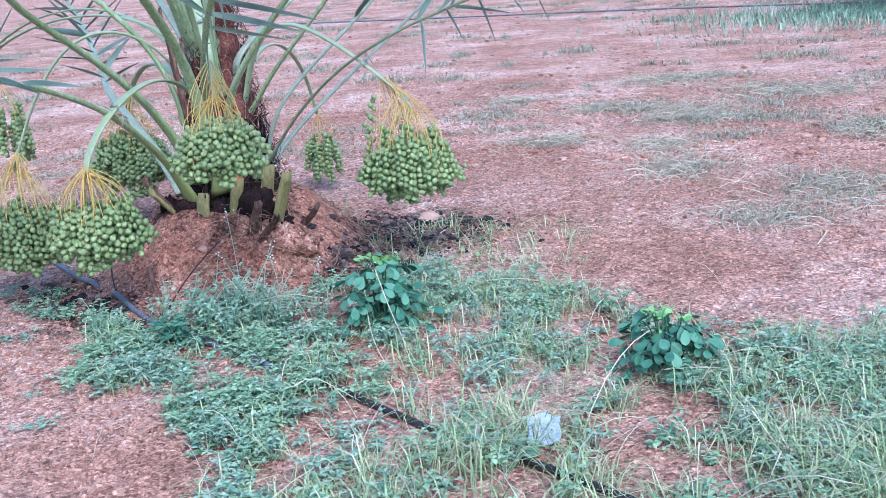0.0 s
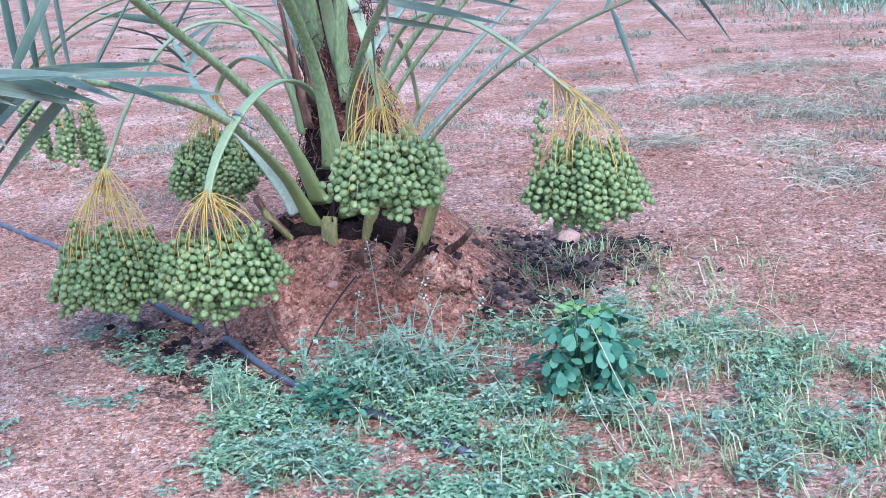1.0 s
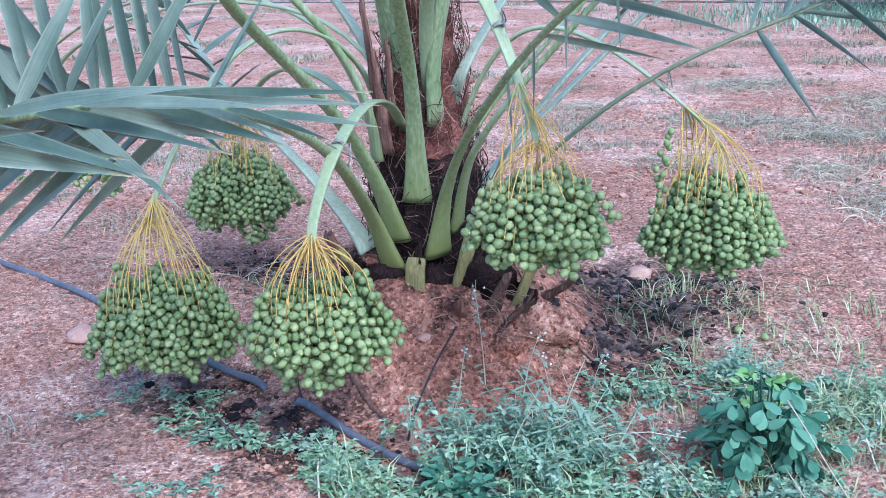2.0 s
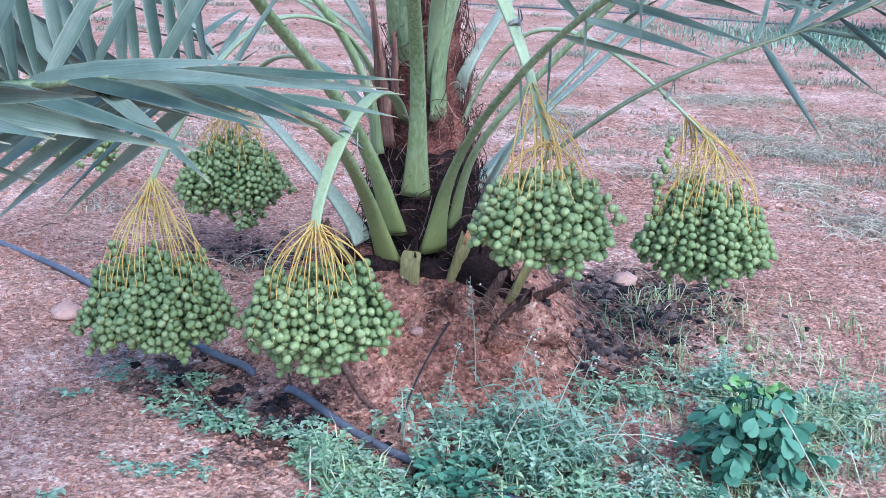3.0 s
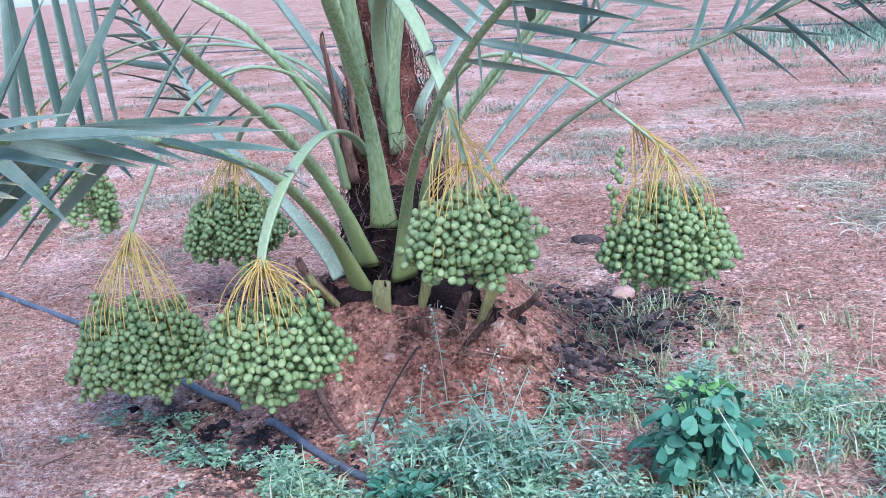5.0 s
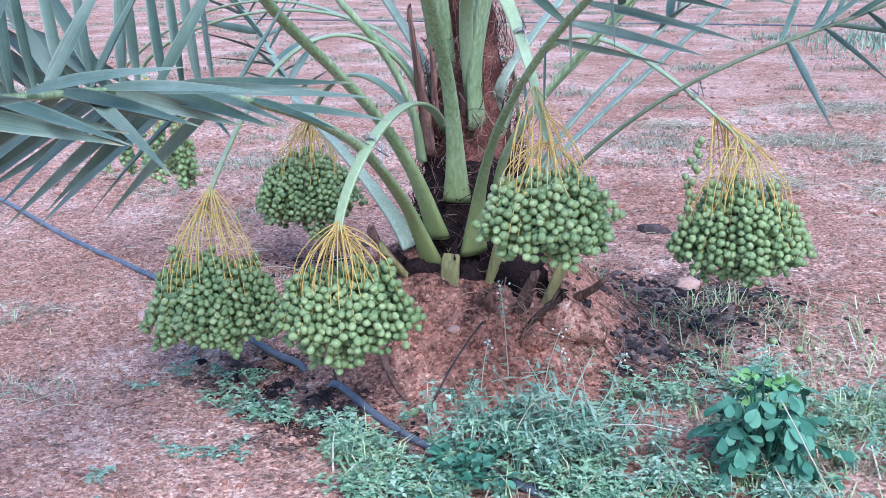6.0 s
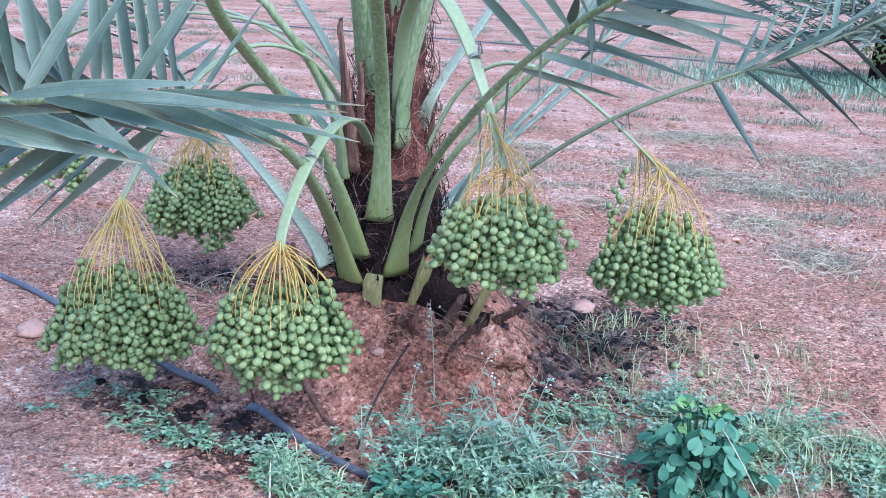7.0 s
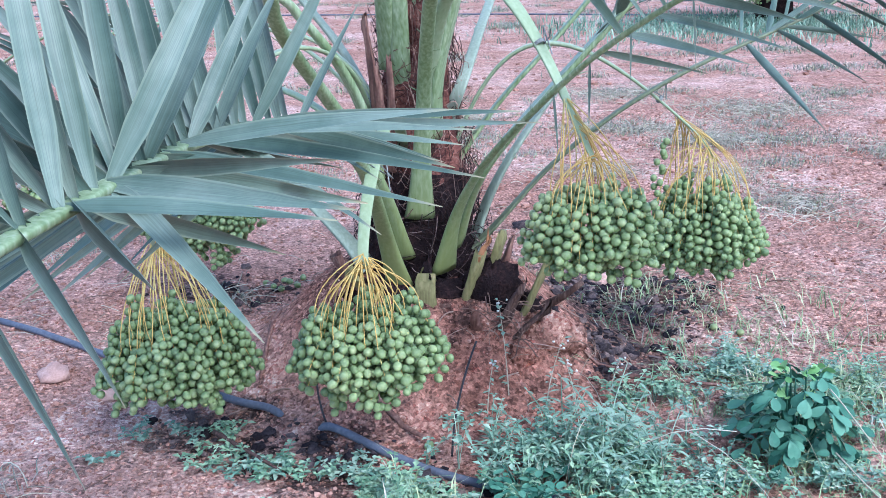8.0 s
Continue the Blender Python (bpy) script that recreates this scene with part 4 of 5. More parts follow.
def blade(x, y, z, h, a, lean, w):
    d = np.array((np.cos(a), np.sin(a), 0))
    s = np.array((-d[1], d[0], 0)) * w / 2
    b = np.array((x, y, z - 0.004))
    m = b + d * lean * h * 0.35 + np.array((0, 0, h * 0.6))
    t = b + d * lean * h + np.array((0, 0, h * (1 - 0.35 * lean)))
    return np.array([b - s, b + s, m + s * 0.8, m - s * 0.8, t]), [(0, 1, 2, 3), (3, 2, 4)]


def build_grass():
    rs = np.random.default_rng(12)
    green, dry = [], []
    k = 0
    while k < 2300:
        x, y = rs.uniform(-1.3, 2.9), rs.uniform(1.3, 4.8)
        v = max(cover(x, y), 0.12 * float(-0.6 < x < 0.5 and y > 4)) * (0.18 if x < -0.3 else 0.95)
        if y > 3.9:
            v *= 0.6
        if rs.uniform() > v:
            continue
        k += 1
        z = height(x, y)
        tall = rs.uniform(0.03, 0.11) * (1.4 if y < 3.0 and x > 0 else 1.0)
        for _ in range(rs.integers(5, 13)):
            b = blade(x + rs.normal(0, 0.025), y + rs.normal(0, 0.025), z, tall * rs.uniform(0.5, 1.3), rs.uniform(0, 6.28), rs.uniform(0.5, 1.8), rs.uniform(0.002, 0.0048))
            (dry if rs.uniform() < 0.16 else green).append(b)
    for _ in range(330):
        x, y = rs.uniform(-0.9, 1.8), rs.uniform(1.8, 4.2)
        if rs.uniform() < 0.15 + cover(x, y):
            a = rs.uniform(0, 6.28)
            h, q = rs.uniform(0.03, 0.2), rs.uniform(0.1, 0.38)
            dry.append(tube(bezier([(x, y, height(x, y)), (x + q * 0.4 * np.cos(a), y + q * 0.4 * np.sin(a), h), (x + q * np.cos(a), y + q * np.sin(a), h * rs.uniform(0.1, 1.0))], 6), rs.uniform(0.0007, 0.0014), 3, False))
    stuff("grass", green, GRASS, "short green grass among the weeds", "grass")
    stuff("dry_grass", dry, STRAW, "pale dry grass stems among the green", "grass")


def build_far_weeds():
    rs = np.random.default_rng(13)
    spots = [(1.17, 7.35, 0.36, 0.3), (1.0, 9.2, 0.5, 0.4), (0.85, 7.75, 0.75, 0.22), (0.95, 5.8, 0.28, 0.4), (0.85, 6.4, 0.25, 0.25), (-0.26, 8.4, 0.3, 0.2), (-1.66, 4.95, 0.2, 0.16), (-3.0, 6.2, 0.3, 0.2), (-2.4, 5.7, 0.3, 0.3), (0.2, 6.6, 0.3, 0.25), (1.9, 8.3, 0.7, 0.5), (2.2, 6.6, 0.4, 0.4), (1.6, 5.2, 0.4, 0.5), (1.25, 4.75, 0.3, 0.25), (-2.6, 4.3, 0.25, 0.15), (-2.2, 3.7, 0.2, 0.12)]
    for _ in range(380):
        y = 6.5 + 26 * rs.uniform() ** 1.4
        spots.append((rs.uniform(-0.55, 0.55) * y * 1.3 - 0.5, y, rs.uniform(0.05, 0.6), rs.uniform(0.05, 0.45)))
    grey, green = [], []
    for sx, sy, rx, ry in spots:
        far = sy > 10
        for _ in range(int(min(2200, (rx * ry) * ((2000 if sx > -1.0 else 900) if not far else 600) + 14))):
            x, y = sx + rs.normal(0, rx * 0.42), sy + rs.normal(0, ry * 0.42)
            k = 1.7 if far else 1.0
            for _ in range(3):
                b = blade(x + rs.normal(0, 0.015), y + rs.normal(0, 0.015), height(x, y), rs.uniform(0.012, 0.055) * k, rs.uniform(0, 6.28), rs.uniform(0.4, 2.0), rs.uniform(0.0025, 0.005) * k)
                (grey if rs.uniform() < 0.85 else green).append(b)
    stems = []
    for sx, sy, rx, ry in spots[:16]:
        for _ in range(int((220 if sx > -1.0 else 40) * np.sqrt(rx * ry) / 0.4)):
            x, y = sx + rs.normal(0, rx * 0.5), sy + rs.normal(0, ry * 0.5)
            a, L, z = rs.uniform(0, 6.28), rs.uniform(0.05, 0.2), height(x, y)
            stems.append(tube(bezier([(x, y, z), (x + 0.5 * L * np.cos(a), y + 0.5 * L * np.sin(a), z + rs.uniform(0.01, 0.07)), (x + L * np.cos(a + 0.4), y + L * np.sin(a + 0.4), z + rs.uniform(0.0, 0.05))], 5), rs.uniform(0.001, 0.002), 3, False))
    for _ in range(2600):
        y = 4.6 + 18 * rs.uniform() ** 1.5
        x = rs.uniform(-0.6, 0.6) * y - 0.4
        a, L, z = rs.uniform(0, 6.28), rs.uniform(0.03, 0.12), height(x, y)
        stems.append(tube(bezier([(x, y, z + 0.003), (x + 0.5 * L * np.cos(a), y + 0.5 * L * np.sin(a), z + rs.uniform(0.004, 0.03)), (x + L * np.cos(a + 0.4), y + L * np.sin(a + 0.4), z + 0.004)], 4), rs.uniform(0.0005, 0.0009) + 0.0001 * y, 3, False))
    stuff("straw", stems, STRAW, "pale dry stems lying in the weed patches", "straw")
    stuff("dry_weeds", grey, DRYWEED, "greyish dry weeds in scattered patches on red soil", "weeds")
    stuff("sparse_grass", green, GRASS, "thin green grass growing in the weed patches", "grass")


def stem_plant(name, label, at, spread, tall, n, leaf, size, seed, material, trio=False, droop=0.1):
    """A bushy herb: stems from one root, each with leaves. The thing holds a stem part and each leaf."""
    rs = np.random.default_rng(seed)
    x0, y0 = at
    thing = tagged(new(name), label, "weed plant")
    z0 = height(x0, y0)
    stems, k = [], 0
    for i in range(n):
        a = 2.4 * i + rs.normal(0, 0.3)
        r = spread * np.sqrt((i + 0.5) / n) * rs.uniform(0.7, 1.1)
        h = tall * (1 - 0.45 * (r / spread) ** 2) * rs.uniform(0.75, 1.1)
        path = bezier([(x0, y0, z0 - 0.01), (x0 + 0.3 * r * np.cos(a), y0 + 0.3 * r * np.sin(a), z0 + h * 0.7), (x0 + r * np.cos(a), y0 + r * np.sin(a), z0 + h)], 8)
        stems.append(tube(path, np.linspace(0.003, 0.0015, 8), 5, False))
        for u in leaf:
            p = path[int(u * 7)]
            b = rs.uniform(0, 6.28)
            for d in ((-0.8, 0.0, 0.8) if trio else (0.0, np.pi)):
                L = size * rs.uniform(0.75, 1.2)
                way = (np.cos(b + d), np.sin(b + d), rs.uniform(-0.25, 0.45))
                part("leaf", mk("leaf", *leaf_oval(p + np.array(way) * 0.012, way, L, L * rs.uniform(0.48, 0.62), cup=droop)), material, thing)
                k += 1
    part("stem", mk_fast("stem", stems, True), material, thing, "thin green stems")
    return thing


def leaf_obovate(p, way, length, width, up, cup=0.2):
    """A leaflet widest beyond its middle, rounded at the tip, folded a little along the midrib."""
    way = unit(way)
    s = unit(np.cross(way, np.asarray(up) + 0.013))
    n = np.cross(s, way)
    p = np.asarray(p)
    vs, fs = [p], []
    for u, k in ((0.2, 0.42), (0.45, 0.82), (0.7, 1.0), (0.9, 0.72)):
        c = p + way * length * u - n * length * cup * u * u
        vs += [c + s * width * k / 2 + n * width * 0.10 * k, c, c - s * width * k / 2 + n * width * 0.10 * k]
    vs.append(p + way * length - n * length * cup)
    fs += [(0, 2, 1), (0, 3, 2)]
    for a in (1, 4, 7):
        fs += [(a, a + 1, a + 4, a + 3), (a + 1, a + 2, a + 5, a + 4)]
    return np.array(vs), fs + [(10, 11, 13), (11, 12, 13)]


def broadleaf_bush(label, at, spread, tall, fans, size, seed):
    """A leafy herb: compound leaves of three leaflet pairs arching out from a short stem, young ones upright on top."""
    rs = np.random.default_rng(seed)
    x0, y0 = at
    z0 = height(x0, y0)
    thing = tagged(new("broadleaf_plant"), label, "weed plant")
    stems = []
    for i in range(fans):
        a = 2.4 * i + rs.normal(0, 0.25)
        lev = (i + 0.5) / fans
        r = spread * np.sqrt(1 - lev ** 2.2) * rs.uniform(0.75, 1.08)
        top = z0 + tall * (0.22 + 0.72 * lev) * rs.uniform(0.9, 1.1)
        d = np.array((np.cos(a), np.sin(a), 0.0))
        root = np.array((x0, y0, z0 - 0.01)) + d * 0.02
        path = bezier([root, root + d * 0.25 * r + np.array((0, 0, (top - z0) * 1.05)), np.array((x0, y0, top + 0.02)) + d * r * 0.6, np.array((x0, y0, top - 0.03 * (1 - lev))) + d * r], 12)
        stems.append(tube(path, np.linspace(0.0032, 0.0011, 12), 5, False))
        side = np.array((-d[1], d[0], 0.0))
        young = lev > 0.9
        for k, u in enumerate((4, 7, 9, 11)):
            for sgn in (-1, 1):
                L = size * (0.8, 0.85, 1.0, 1.12)[k] * rs.uniform(0.85, 1.15) * (0.7 if young else 1.0)
                way = side * sgn * (0.9, 0.95, 0.8, 0.5)[k] + d * (0.6, 0.35, 0.55, 0.9)[k] + np.array((0, 0, 0.5 if young else rs.uniform(-0.9, 0.1))) + rs.normal(0, 0.25, 3)
                up = np.array((0, 0, 1.0)) + d * rs.uniform(0.0, 0.8) + rs.normal(0, 0.35, 3)
                part("leaf", mk("leaf", *leaf_obovate(path[u], way, L, L * rs.uniform(0.56, 0.70), up)), YOUNGLEAF if young else BROADLEAF, thing)
    part("stem", mk_fast("stem", stems, True), BROADLEAF, thing, "thin green stems")
    return thing


def feathery_plant():
    rs = np.random.default_rng(44)
    thing = tagged(new("weed_plant"), "pale blue-green narrow-leaved weed growing by the mound", "weed plant")
    stems = []
    for i, (x, y, h) in enumerate(((-0.72, 3.56, 0.2), (-0.63, 3.52, 0.26), (-0.56, 3.58, 0.18), (-0.8, 3.5, 0.14), (-0.66, 3.42, 0.18), (-0.5, 3.46, 0.15), (-0.88, 3.62, 0.12))):
        z = height(x, y)
        for j in range(6):
            a, q = rs.uniform(0, 6.28), rs.uniform(0.02, 0.12)
            path = bezier([(x, y, z - 0.01), (x, y, z + h * 0.5), (x + q * np.cos(a), y + q * np.sin(a), z + h * rs.uniform(0.6, 1.0))], 9)
            stems.append(tube(path, np.linspace(0.0028, 0.0012, 9), 4, False))
            for u in range(2, 9):
                for s in (0, np.pi):
                    b = u * 1.4 + s
                    L = rs.uniform(0.02, 0.05)
                    part("leaf", mk("leaf", *leaf_oval(path[u], (np.cos(b), np.sin(b), rs.uniform(0.0, 0.6)), L, L * 0.2, cup=0.25)), WEED, thing)
    part("stem", mk_fast("stem", stems, True), WEED, thing, "thin pale green stems")


def build_plants():
    broadleaf_bush("bushy dark green broad-leaved plant beside the black debris", (-0.150, 3.50), 0.150, 0.265, 37, 0.043, 41)
    broadleaf_bush("smaller dark green broad-leaved plant in the grass", (0.765, 3.16), 0.15, 0.19, 36, 0.042, 42)
    for p in (((-0.135, 3.38, 0.25), (-0.09, 3.30, 0.19), (-0.05, 3.24, 0.10), (0.03, 3.16, 0.01)), ((-0.15, 3.30, 0.13), (-0.12, 3.2, 0.09), (-0.08, 3.12, 0.05), (0.0, 3.05, 0.01))):
        tagged(part("dry_stem", mk("dry_stem", *tube(bezier(p, 14), np.linspace(0.0019, 0.0012, 14), 5, True, 0.2)), STRAW), "pale dry grass stem leaning against the broad-leaved plant", "stem")
    stem_plant("broadleaf_plant", "low dark green broad-leaved plant among the weeds", (-0.84, 3.36), 0.17, 0.11, 16, (0.4, 0.7, 0.98), 0.03, 43, BROADLEAF, True)
    feathery_plant()
    # thin flowering stalks in front of the trunk
    rs = np.random.default_rng(45)
    for x, y, tall, lean in ((-0.80, 3.86, 0.27, -0.025), (-0.87, 3.80, 0.14, 0.02), (-0.70, 3.84, 0.19, 0.05), (-0.62, 3.80, 0.15, -0.03), (-0.52, 3.86, 0.13, 0.04)):
        thing = tagged(new("flowering_weed"), "slender weed with tiny white flowers before the trunk", "weed plant", "flowering weeds by the mound")
        z = height(x, y)
        path = bezier([(x, y, z - 0.01), (x + lean * 0.2, y + 0.01, z + tall * 0.5), (x + lean, y + 0.02, z + tall)], 14)
        part("stem", mk("stem", *tube(path, np.linspace(0.0020, 0.0010, 14), 5)), STRAW, thing, "pale thin stem")
        for i in range(2, 14):
            for _ in range(rs.integers(0, 3)):
                b, L = rs.uniform(0, 6.28), rs.uniform(0.010, 0.026)
                part("leaf", mk("leaf", *leaf_oval(path[i] + rs.normal(0, 0.002, 3), (np.cos(b), np.sin(b), rs.uniform(-0.3, 0.5)), L, L * 0.45)), WEED, thing)
        for i in range(4):
            v, f = blob((0.0035, 0.0035, 0.003), 100 + i, 0.3, 4, 6)
            part("flower", mk("flower", v + path[13 - i // 2] + rs.normal(0, 0.009, 3), f), CLOTH, thing, "tiny white flower")


def build_stones_and_debris():
    rs = np.random.default_rng(14)
    pieces = []
    for i in range(17000):
        x, y = rs.uniform(-3.6, 2.2), 2.0 + 6.5 * rs.uniform() ** 1.1
        r = 0.0022 + 0.0085 * rs.uniform() ** 3.2 + 0.0005 * (y - 2)
        v, f = blob((r, r * rs.uniform(0.6, 1), r * 0.7), i, 0.3, 3, 5)
        pieces.append((turned(v, rs.uniform(0, 6.28), 0, (x, y, height(x, y) + r * 0.2)), f))
    for i in range(6500):
        y = 6 + 22 * rs.uniform() ** 1.6
        x = rs.uniform(-0.62, 0.62) * y - 0.5
        r = 0.008 + 0.02 * rs.uniform() ** 3
        v, f = blob((r * 1.3, r, r * 0.6), i + 17000, 0.35, 3, 5)
        pieces.append((turned(v, rs.uniform(0, 6.28), 0, (x, y, height(x, y) + r * 0.15)), f))
    shapes = [blob((1.0, 0.8, 0.65), 900 + i, 0.3, 3, 5) for i in range(14)]
    for i in range(42000):
        x, y = (rs.uniform(-2.9, -0.5), rs.uniform(2.4, 5.2)) if i % 3 else (rs.uniform(-0.6, 2.2), rs.uniform(3.8, 6.6))
        if cover(x, y) > 0.6 or (mound(x, y) > 0.04 and i % 4):
            continue
        r = 0.0018 + 0.0062 * rs.uniform() ** 3.2
        a = rs.uniform(0, 6.28)
        v, f = shapes[i % 14]
        pieces.append((v @ np.array(((np.cos(a), np.sin(a), 0), (-np.sin(a), np.cos(a), 0), (0, 0, 1))) * r + (x, y, height(x, y) + r * 0.25), f))
    stuff("gravel", pieces, PEBBLE, "small reddish pebbles and clods scattered on the soil", "gravel")
    # single stones
    for label, x, y, r, seed in (("pale pinkish stone lying in black debris", -0.262, 4.885, (0.055, 0.04, 0.033), 1), ("reddish stone on bare soil", -2.13, 4.33, (0.058, 0.045, 0.03), 2), ("reddish stone near the low bunch", -1.93, 4.16, (0.05, 0.04, 0.035), 3), ("small pale stone by the drip pipe", -0.97, 3.95, (0.018, 0.015, 0.011), 4), ("pale stone at the edge of the weeds", -0.42, 3.325, (0.035, 0.03, 0.02), 5), ("dark clod on bare soil", -0.38, 5.65, (0.07, 0.035, 0.03), 6)):
        v, f = blob(r, seed, 0.24, 8, 12)
        tagged(part("stone", mk("stone", turned(v, seed, 0, (x, y, height(x, y) + r[2] * 0.3)), f), CHAR if seed == 6 else STONE), label, "stone")
    # black rotted matter
    pieces = []
    k = 0
    while k < 2100:
        u = rs.uniform()
        x = np.interp(u, (0, 0.35, 0.7, 1), (-0.48, -0.34, -0.2, 0.06)) + rs.normal(0, 0.09)
        y = np.interp(u, (0, 0.35, 0.7, 1), (4.92, 4.75, 4.6, 4.62)) + rs.normal(0, 0.13)
        if rs.uniform() < 0.25:
            x, y = -0.4 + rs.normal(0, 0.1), 4.15 + rs.normal(0, 0.09)
        if rs.uniform() < 0.12:
            x, y = -1.62 + rs.normal(0, 0.15), 5.0 + rs.normal(0, 0.12)
        if rs.uniform() < 0.16:
            q = rs.uniform()
            x, y = -1.75 + 0.9 * q + rs.normal(0, 0.05), 3.95 - 0.5 * q + rs.normal(0, 0.05)
        if noise.noise((x * 8, y * 8, 2.0)) + 0.5 * noise.noise((x * 20, y * 20, 7.0)) < rs.normal(0.0, 0.16):
            continue
        k += 1
        r = 0.0025 + 0.0145 * rs.uniform() ** 4
        v, f = blob((r * rs.uniform(1, 1.6), r, r * 0.8), k, 0.5, 4, 7)
        pieces.append((turned(v, rs.uniform(0, 6.28), rs.normal(0, 0.3), (x, y, height(x, y) + r * 0.25)), f))
    stuff("black_debris", pieces, CHAR, "crumbled black plant rot spread on the soil", "debris")
    # dry twigs and threads
    tw = []
    for i in range(420):
        if i % 2:
            x, y = -0.3 + rs.normal(0, 0.28), 4.45 + rs.normal(0, 0.32)
        else:
            x, y = rs.uniform(-2.6, 1.2), rs.uniform(2.8, 6.0)
        a, L = rs.uniform(0, 6.28), rs.uniform(0.03, 0.11)
        z = height(x, y)
        tw.append(tube(bezier([(x, y, z + 0.004), (x + 0.5 * L * np.cos(a), y + 0.5 * L * np.sin(a), z + rs.uniform(0.004, 0.03)), (x + L * np.cos(a + 0.3), y + L * np.sin(a + 0.3), height(x + L * np.cos(a + 0.3), y + L * np.sin(a + 0.3)) + 0.004)], 5), rs.uniform(0.0009, 0.0025), 4, False))
    stuff("twigs", tw, TWIG, "dry twigs and leaf bits on the ground", "twigs")
    for label, a, b, c, r in (("dark dry petiole sticking out of the mound", (-0.74, 4.26, 0.13), (-0.62, 4.18, 0.17), (-0.535, 4.11, 0.285), 0.021), ("reddish dry stick in the black debris", (-0.46, 4.0, 0.03), (-0.34, 3.92, 0.045), (-0.2, 3.84, 0.05), 0.009), ("brown bark strip beside the drip pipe", (-1.18, 3.9, 0.03), (-1.1, 3.78, 0.03), (-1.05, 3.71, 0.03), 0.011), ("brown dry stick behind the low bunch", (-1.44, 4.5, 0.02), (-1.46, 4.3, 0.04), (-1.49, 4.1, 0.03), 0.010), ("thin dark stick lying on bare soil", (-1.6, 3.85, 0.02), (-1.5, 3.72, 0.025), (-1.42, 3.62, 0.02), 0.007), ("pale dry twig beside the broad-leaved plant", (-0.62, 4.12, 0.04), (-0.5, 4.05, 0.05), (-0.42, 4.0, 0.04), 0.006)):
        p = bezier([a, b, c], 10)
        p[:, 2] = np.maximum(p[:, 2], [height(q[0], q[1]) + 0.006 for q in p]) if "sticking" not in label else p[:, 2]
        tagged(part("stick", mk("stick", *tube(p, np.linspace(r, r * 0.45, 10), 7, True, 0.25, 5)), DARK_PETIOLE if 'dark' in label else BROWN), label, "stick")
    # a scrap of plastic in the grass
    n = 7
    vs = [(0.402 + 0.0135 * i + 0.004 * np.sin(j), 2.67 + 0.013 * j, height(0.44, 2.70) + 0.018 + 0.006 * j + 0.007 * np.sin(i * 1.3 + j * 0.7)) for j in range(n) for i in range(n)]
    vs += [(v[0], v[1], v[2] - 0.002) for v in vs]
    fs = [(j * n + i, j * n + i + 1, (j + 1) * n + i + 1, (j + 1) * n + i) for j in range(n - 1) for i in range(n - 1)]
    fs += [tuple(q + n * n for q in f[::-1]) for f in fs]
    tagged(part("plastic_scrap", mk("plastic_scrap", vs, fs), PLASTIC), "crumpled pale blue plastic scrap in the grass", "litter")
    # fallen dates
    for i, (x, y) in enumerate(((-1.49, 5.04), (-1.46, 5.0), (-1.43, 5.07), (-1.4, 5.02), (-1.52, 5.09), (-1.45, 5.1), (-1.04, 3.7), (-1.38, 5.12), (-0.02, 4.35), (0.05, 4.3))):
        d = tagged(part("fallen_date", DATES[i % 5], None), "single green date fallen on the ground", "date", "fallen dates")
        d.location = (x, y, height(x, y) + 0.012)
        d.rotation_euler = (1.2, i, 0.4 * i)


def cut_stub(path, w0, w1, label, material):
    path = np.asarray(path, float)
    w = np.linspace(w0, w1, len(path))
    v, f = strap(path, w, w * 0.5, side_of(path))
    rs = np.random.default_rng(int(abs(path[0] @ (317, 911, 1733)) * 10))
    v = v + rs.normal(0, 0.0016, v.shape)
    v[-14:, 2] += rs.normal(0, 0.014, 14)
    part("cut_petiole", mk("cut_petiole", v, f), material, palm, label)


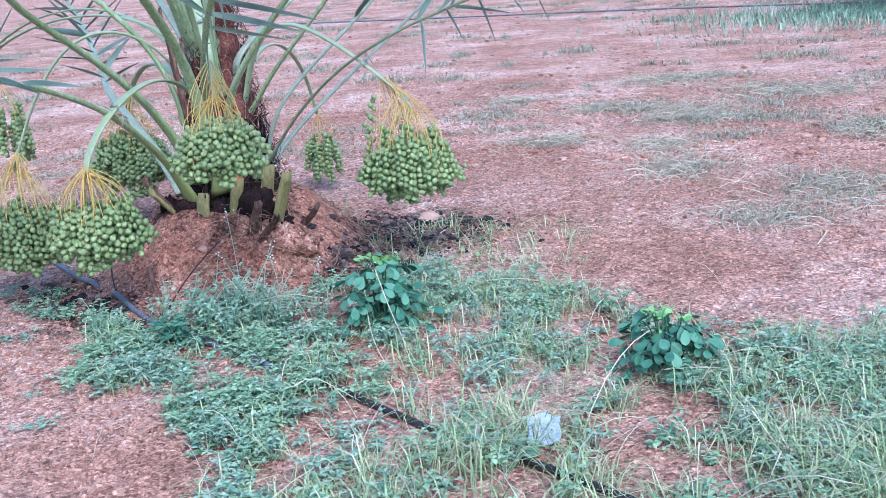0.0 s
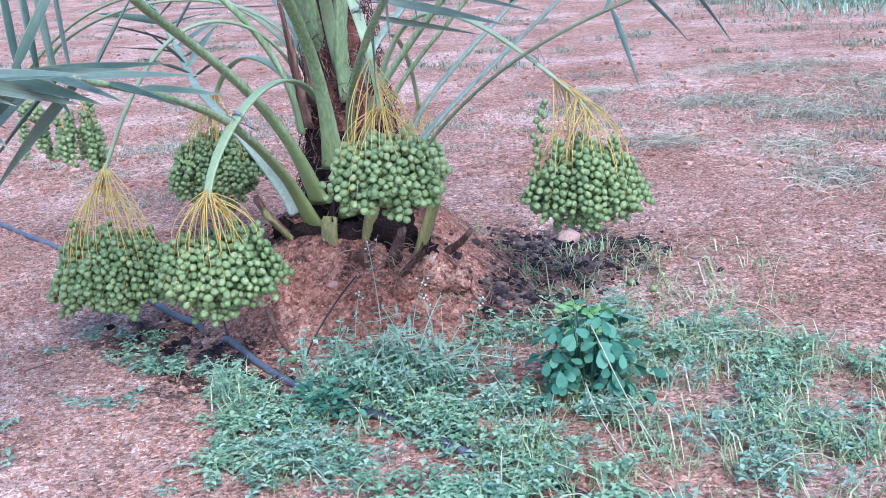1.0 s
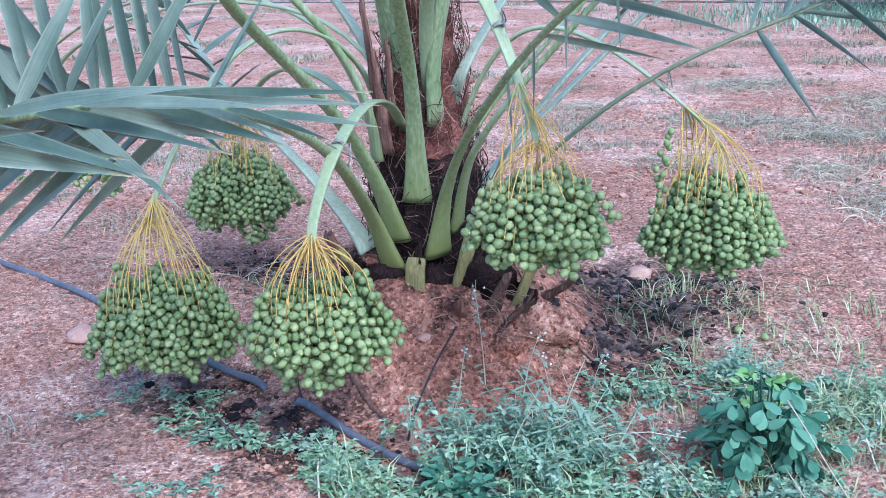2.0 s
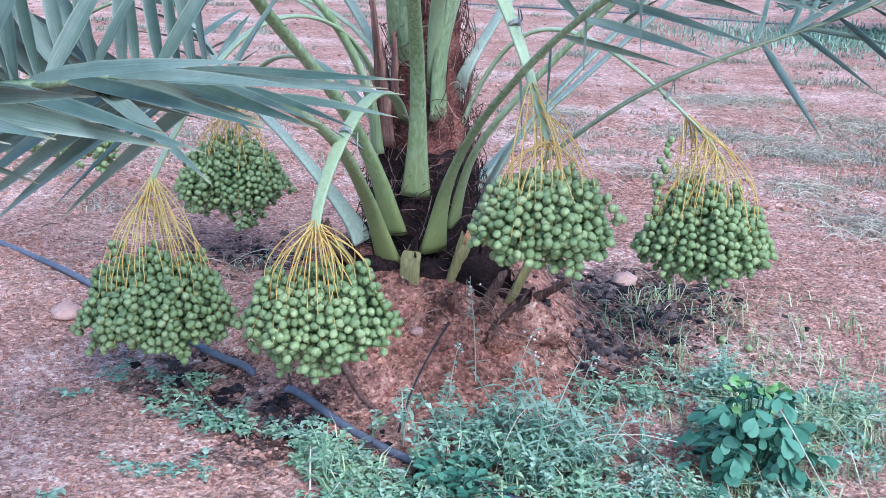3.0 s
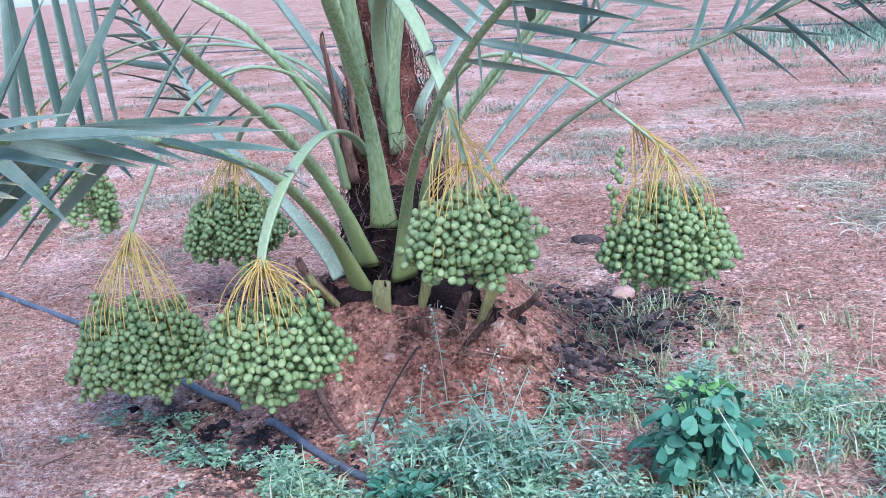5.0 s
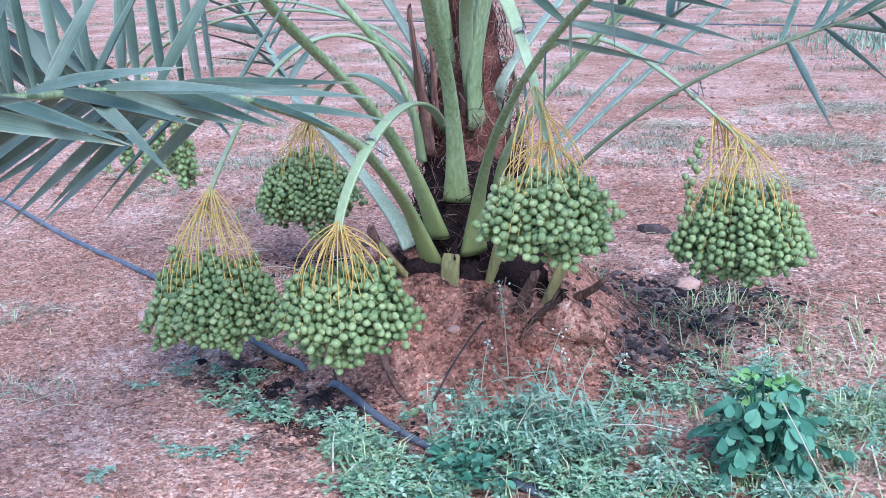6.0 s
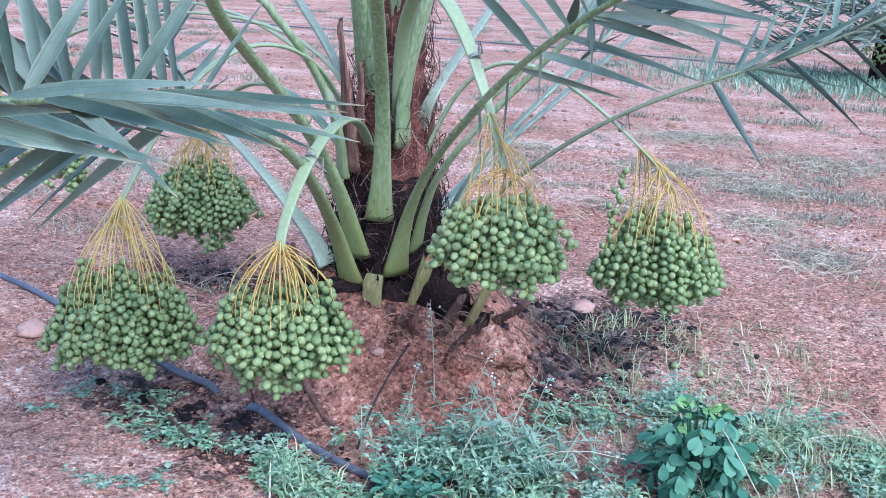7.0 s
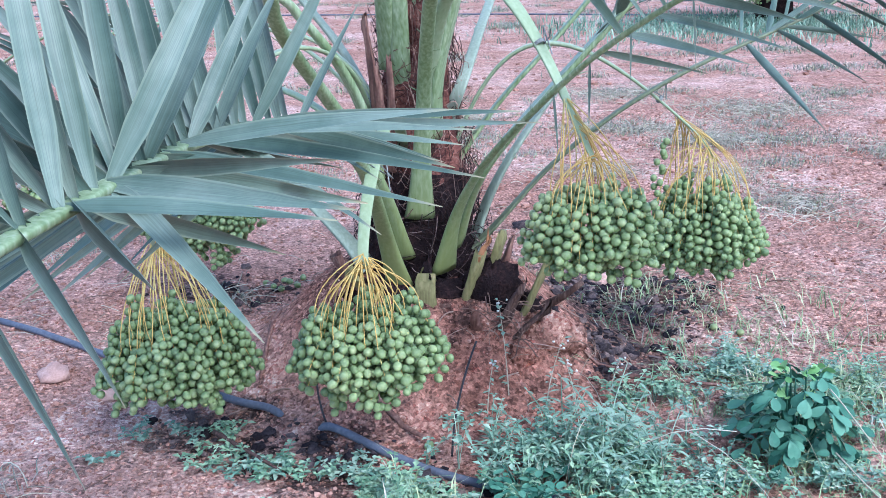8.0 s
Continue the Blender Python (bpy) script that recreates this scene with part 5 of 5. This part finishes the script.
def build_stubs():
    cut_stub(bezier([(-1.006, 4.07, 0.22), (-1.005, 4.07, 0.29), (-0.998, 4.09, 0.345)], 6), 0.072, 0.056, "short cut petiole stub at the mound", STUB)
    cut_stub(bezier([(-1.0, 4.10, 0.33), (-0.998, 4.105, 0.36), (-0.985, 4.11, 0.385)], 5), 0.058, 0.02, "dark dried tip of a cut stub", FIBRE)
    cut_stub(bezier([(-0.885, 4.12, 0.22), (-0.87, 4.09, 0.31), (-0.84, 4.08, 0.40)], 6), 0.062, 0.05, "olive cut petiole stub", STUB)
    cut_stub(bezier([(-0.845, 4.085, 0.39), (-0.835, 4.075, 0.42), (-0.815, 4.07, 0.445)], 5), 0.05, 0.018, "torn orange end of a stub", TORN)
    cut_stub(bezier([(-1.15, 4.18, 0.24), (-1.21, 4.13, 0.33), (-1.25, 4.11, 0.41)], 6), 0.075, 0.05, "brown dried petiole stub", BROWN)
    cut_stub(bezier([(-1.13, 4.16, 0.22), (-1.17, 4.10, 0.30), (-1.215, 4.07, 0.375)], 6), 0.05, 0.04, "greenish cut petiole stub", STUB)
    cut_stub(bezier([(-0.83, 4.25, 0.16), (-0.79, 4.22, 0.3), (-0.755, 4.21, 0.42)], 6), 0.085, 0.055, "olive cut petiole stub", STUB)
    cut_stub(bezier([(-0.80, 4.31, 0.14), (-0.745, 4.30, 0.25), (-0.71, 4.30, 0.37)], 6), 0.075, 0.045, "brown dried petiole stub", BROWN)
    # old leaf bases leaning out of the earth
    for p, w, m in (([(-0.80, 4.06, 0.14), (-0.775, 4.02, 0.25), (-0.735, 4.00, 0.325)], 0.07, DARK_PETIOLE), ([(-0.775, 4.05, 0.12), (-0.735, 3.99, 0.21), (-0.66, 3.98, 0.265)], 0.06, DARK_PETIOLE), ([(-0.86, 4.05, 0.15), (-0.862, 4.01, 0.20), (-0.875, 3.99, 0.235)], 0.05, BROWN)):
        cut_stub(bezier(p, 8), w, w * 0.5, "brown dried leaf base in the mound", m)
    rs = np.random.default_rng(66)
    hairs = []
    for _ in range(45):
        x, y = rs.uniform(-0.92, -0.6), rs.uniform(3.93, 4.06)
        z, a = height(x, y) + rs.uniform(0.0, 0.09), rs.uniform(0, 6.28)
        hairs.append(tube(bezier([(x, y, z), (x + 0.05 * np.cos(a), y - 0.03, z + rs.uniform(-0.02, 0.05)), (x + 0.1 * np.cos(a), y - 0.02 + 0.05 * np.sin(a), z - rs.uniform(0.0, 0.06))], 6), rs.uniform(0.0006, 0.0018), 4, False))
    tagged(part("root_hairs", mk_fast("root_hairs", hairs), TWIG, palm, "pale dry root hairs on the earth clump"), kind="stuff")
    for x, y, z, r, seed in ((-0.66, 4.02, 0.16, (0.075, 0.05, 0.07), 81), (-0.585, 4.05, 0.13, (0.05, 0.04, 0.045), 82), (-0.735, 3.97, 0.13, (0.05, 0.035, 0.04), 83)):
        v, f = blob(r, seed, 0.22, 12, 18)
        tagged(part("earth_clod", mk("earth_clod", v + np.array((x, y, z)), f), SOIL), "crumbling red earth clod beside the palm roots", "clod")
    cut_stub(bezier([(-0.735, 4.11, 0.15), (-0.67, 4.07, 0.32), (-0.628, 4.06, 0.43)], 7), 0.065, 0.05, "olive cut petiole stub", STUB)
    # the hollow's shade set in as black lumps, besides the black fibre collar
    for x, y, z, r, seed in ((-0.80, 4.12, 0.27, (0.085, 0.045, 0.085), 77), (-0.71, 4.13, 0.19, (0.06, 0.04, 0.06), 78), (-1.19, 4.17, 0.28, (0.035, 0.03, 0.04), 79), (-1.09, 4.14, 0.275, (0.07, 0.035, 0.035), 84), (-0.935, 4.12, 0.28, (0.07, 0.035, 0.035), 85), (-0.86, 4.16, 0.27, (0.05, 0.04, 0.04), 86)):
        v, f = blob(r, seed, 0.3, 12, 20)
        part("shade_fibre_lump", mk("shade_fibre_lump", v + np.array((x, y, z)), f), FIBRE, palm, "black lump for the shaded hollow and the black fibre collar")
    # torn dead sheaths
    for p, w in (([(-0.895, 4.36, 0.66), (-0.888, 4.35, 0.76), (-0.872, 4.35, 0.83)], 0.045), ([(-0.865, 4.37, 0.68), (-0.86, 4.36, 0.75), (-0.85, 4.36, 0.81)], 0.03), ([(-1.10, 4.25, 0.70), (-1.112, 4.24, 0.85), (-1.135, 4.24, 1.06)], 0.045), ([(-1.085, 4.245, 0.62), (-1.09, 4.23, 0.74), (-1.11, 4.235, 0.9)], 0.06), ([(-1.07, 4.255, 0.70), (-1.065, 4.25, 0.8), (-1.07, 4.25, 0.93)], 0.04), ([(-0.97, 4.27, 0.74), (-0.965, 4.26, 0.86), (-0.96, 4.27, 0.98)], 0.05)):
        cut_stub(bezier(p, 8), w, w * 0.4, "reddish-brown dead sheath", BROWN)


def build_far_palm():
    """Another young palm in the next row."""
    rs = np.random.default_rng(61)
    for x, y in ((5.0, 15.0), (10.2, 12.6)):
        thing = tagged(new("date_palm"), "distant young date palm standing in green grass", "palm")
        part("trunk", mk("trunk_far", *tube([(x, y, -0.05), (x, y, 0.5), (x, y, 1.0)], (0.28, 0.24, 0.16), 14, True, 0.15)), FIBRE, thing)
        for i in range(46):
            a, up = i * 2.4, rs.uniform(0.5, 2.0) if i < 26 else rs.uniform(0.0, 0.5)
            L = rs.uniform(1.5, 2.2)
            path = bezier([(x, y, 0.6), (x + 0.35 * L * np.cos(a), y + 0.35 * L * np.sin(a), 0.6 + up), (x + L * np.cos(a), y + L * np.sin(a), 0.3 + up * 0.7)], 12)
            ob = part("frond", mk("frond_far", *tube(path, np.linspace(0.035, 0.008, 12), 6)), RACHIS_GREY, thing)
            lv = ranked_leaves(path, 0.5, along(path)[0][-1], 0.045, RANKS, 0.40, 0.034, 70 + i)
            tagged(part("foliage", mk_fast("foliage", [leaf_strip(*q) for q in lv]), LEAFLET, ob), kind="stuff")
    for x, y, z in ((4.55, 14.45, 0.42), (5.2, 14.3, 0.40), (5.7, 14.7, 0.45)):
        bunch = tagged(new("fruit_bunch"), "distant bunch of green dates on the next palm", "date bunch", "date bunches on the next palm")
        part("stalk", mk("stalk", *tube(bezier([(5.0, 15.0, 0.9), (x, y, 1.25), (x, y, z + 0.2)], 8), 0.02, 6)), STALK, bunch)
        fruit = []
        for k in range(110):
            d = unit(rs.normal(0, 1, 3)) * rs.uniform(0.6, 1.0)
            v, f = blob((0.014, 0.014, 0.016), k, 0.03, 4, 6)
            fruit.append((v + d * (0.2, 0.18, 0.15) + (x, y, z), f))
        tagged(part("dates", mk_fast("dates", fruit, True), DATE, bunch), kind="stuff")
    blades = []
    for _ in range(5200):
        gx, gy = 4.3 + rs.normal(0, 1.3), 14.4 + rs.normal(0, 0.95)
        blades.append(blade(gx, gy, 0, rs.uniform(0.04, 0.2), rs.uniform(0, 6.28), rs.uniform(0.2, 1.4), rs.uniform(0.008, 0.018)))
    stuff("tall_grass", blades, WEED, "green grass growing along the next row", "grass")


build_stubs()
build_ground_weeds()
build_grass()
build_far_weeds()
build_plants()
build_stones_and_debris()
build_far_palm()
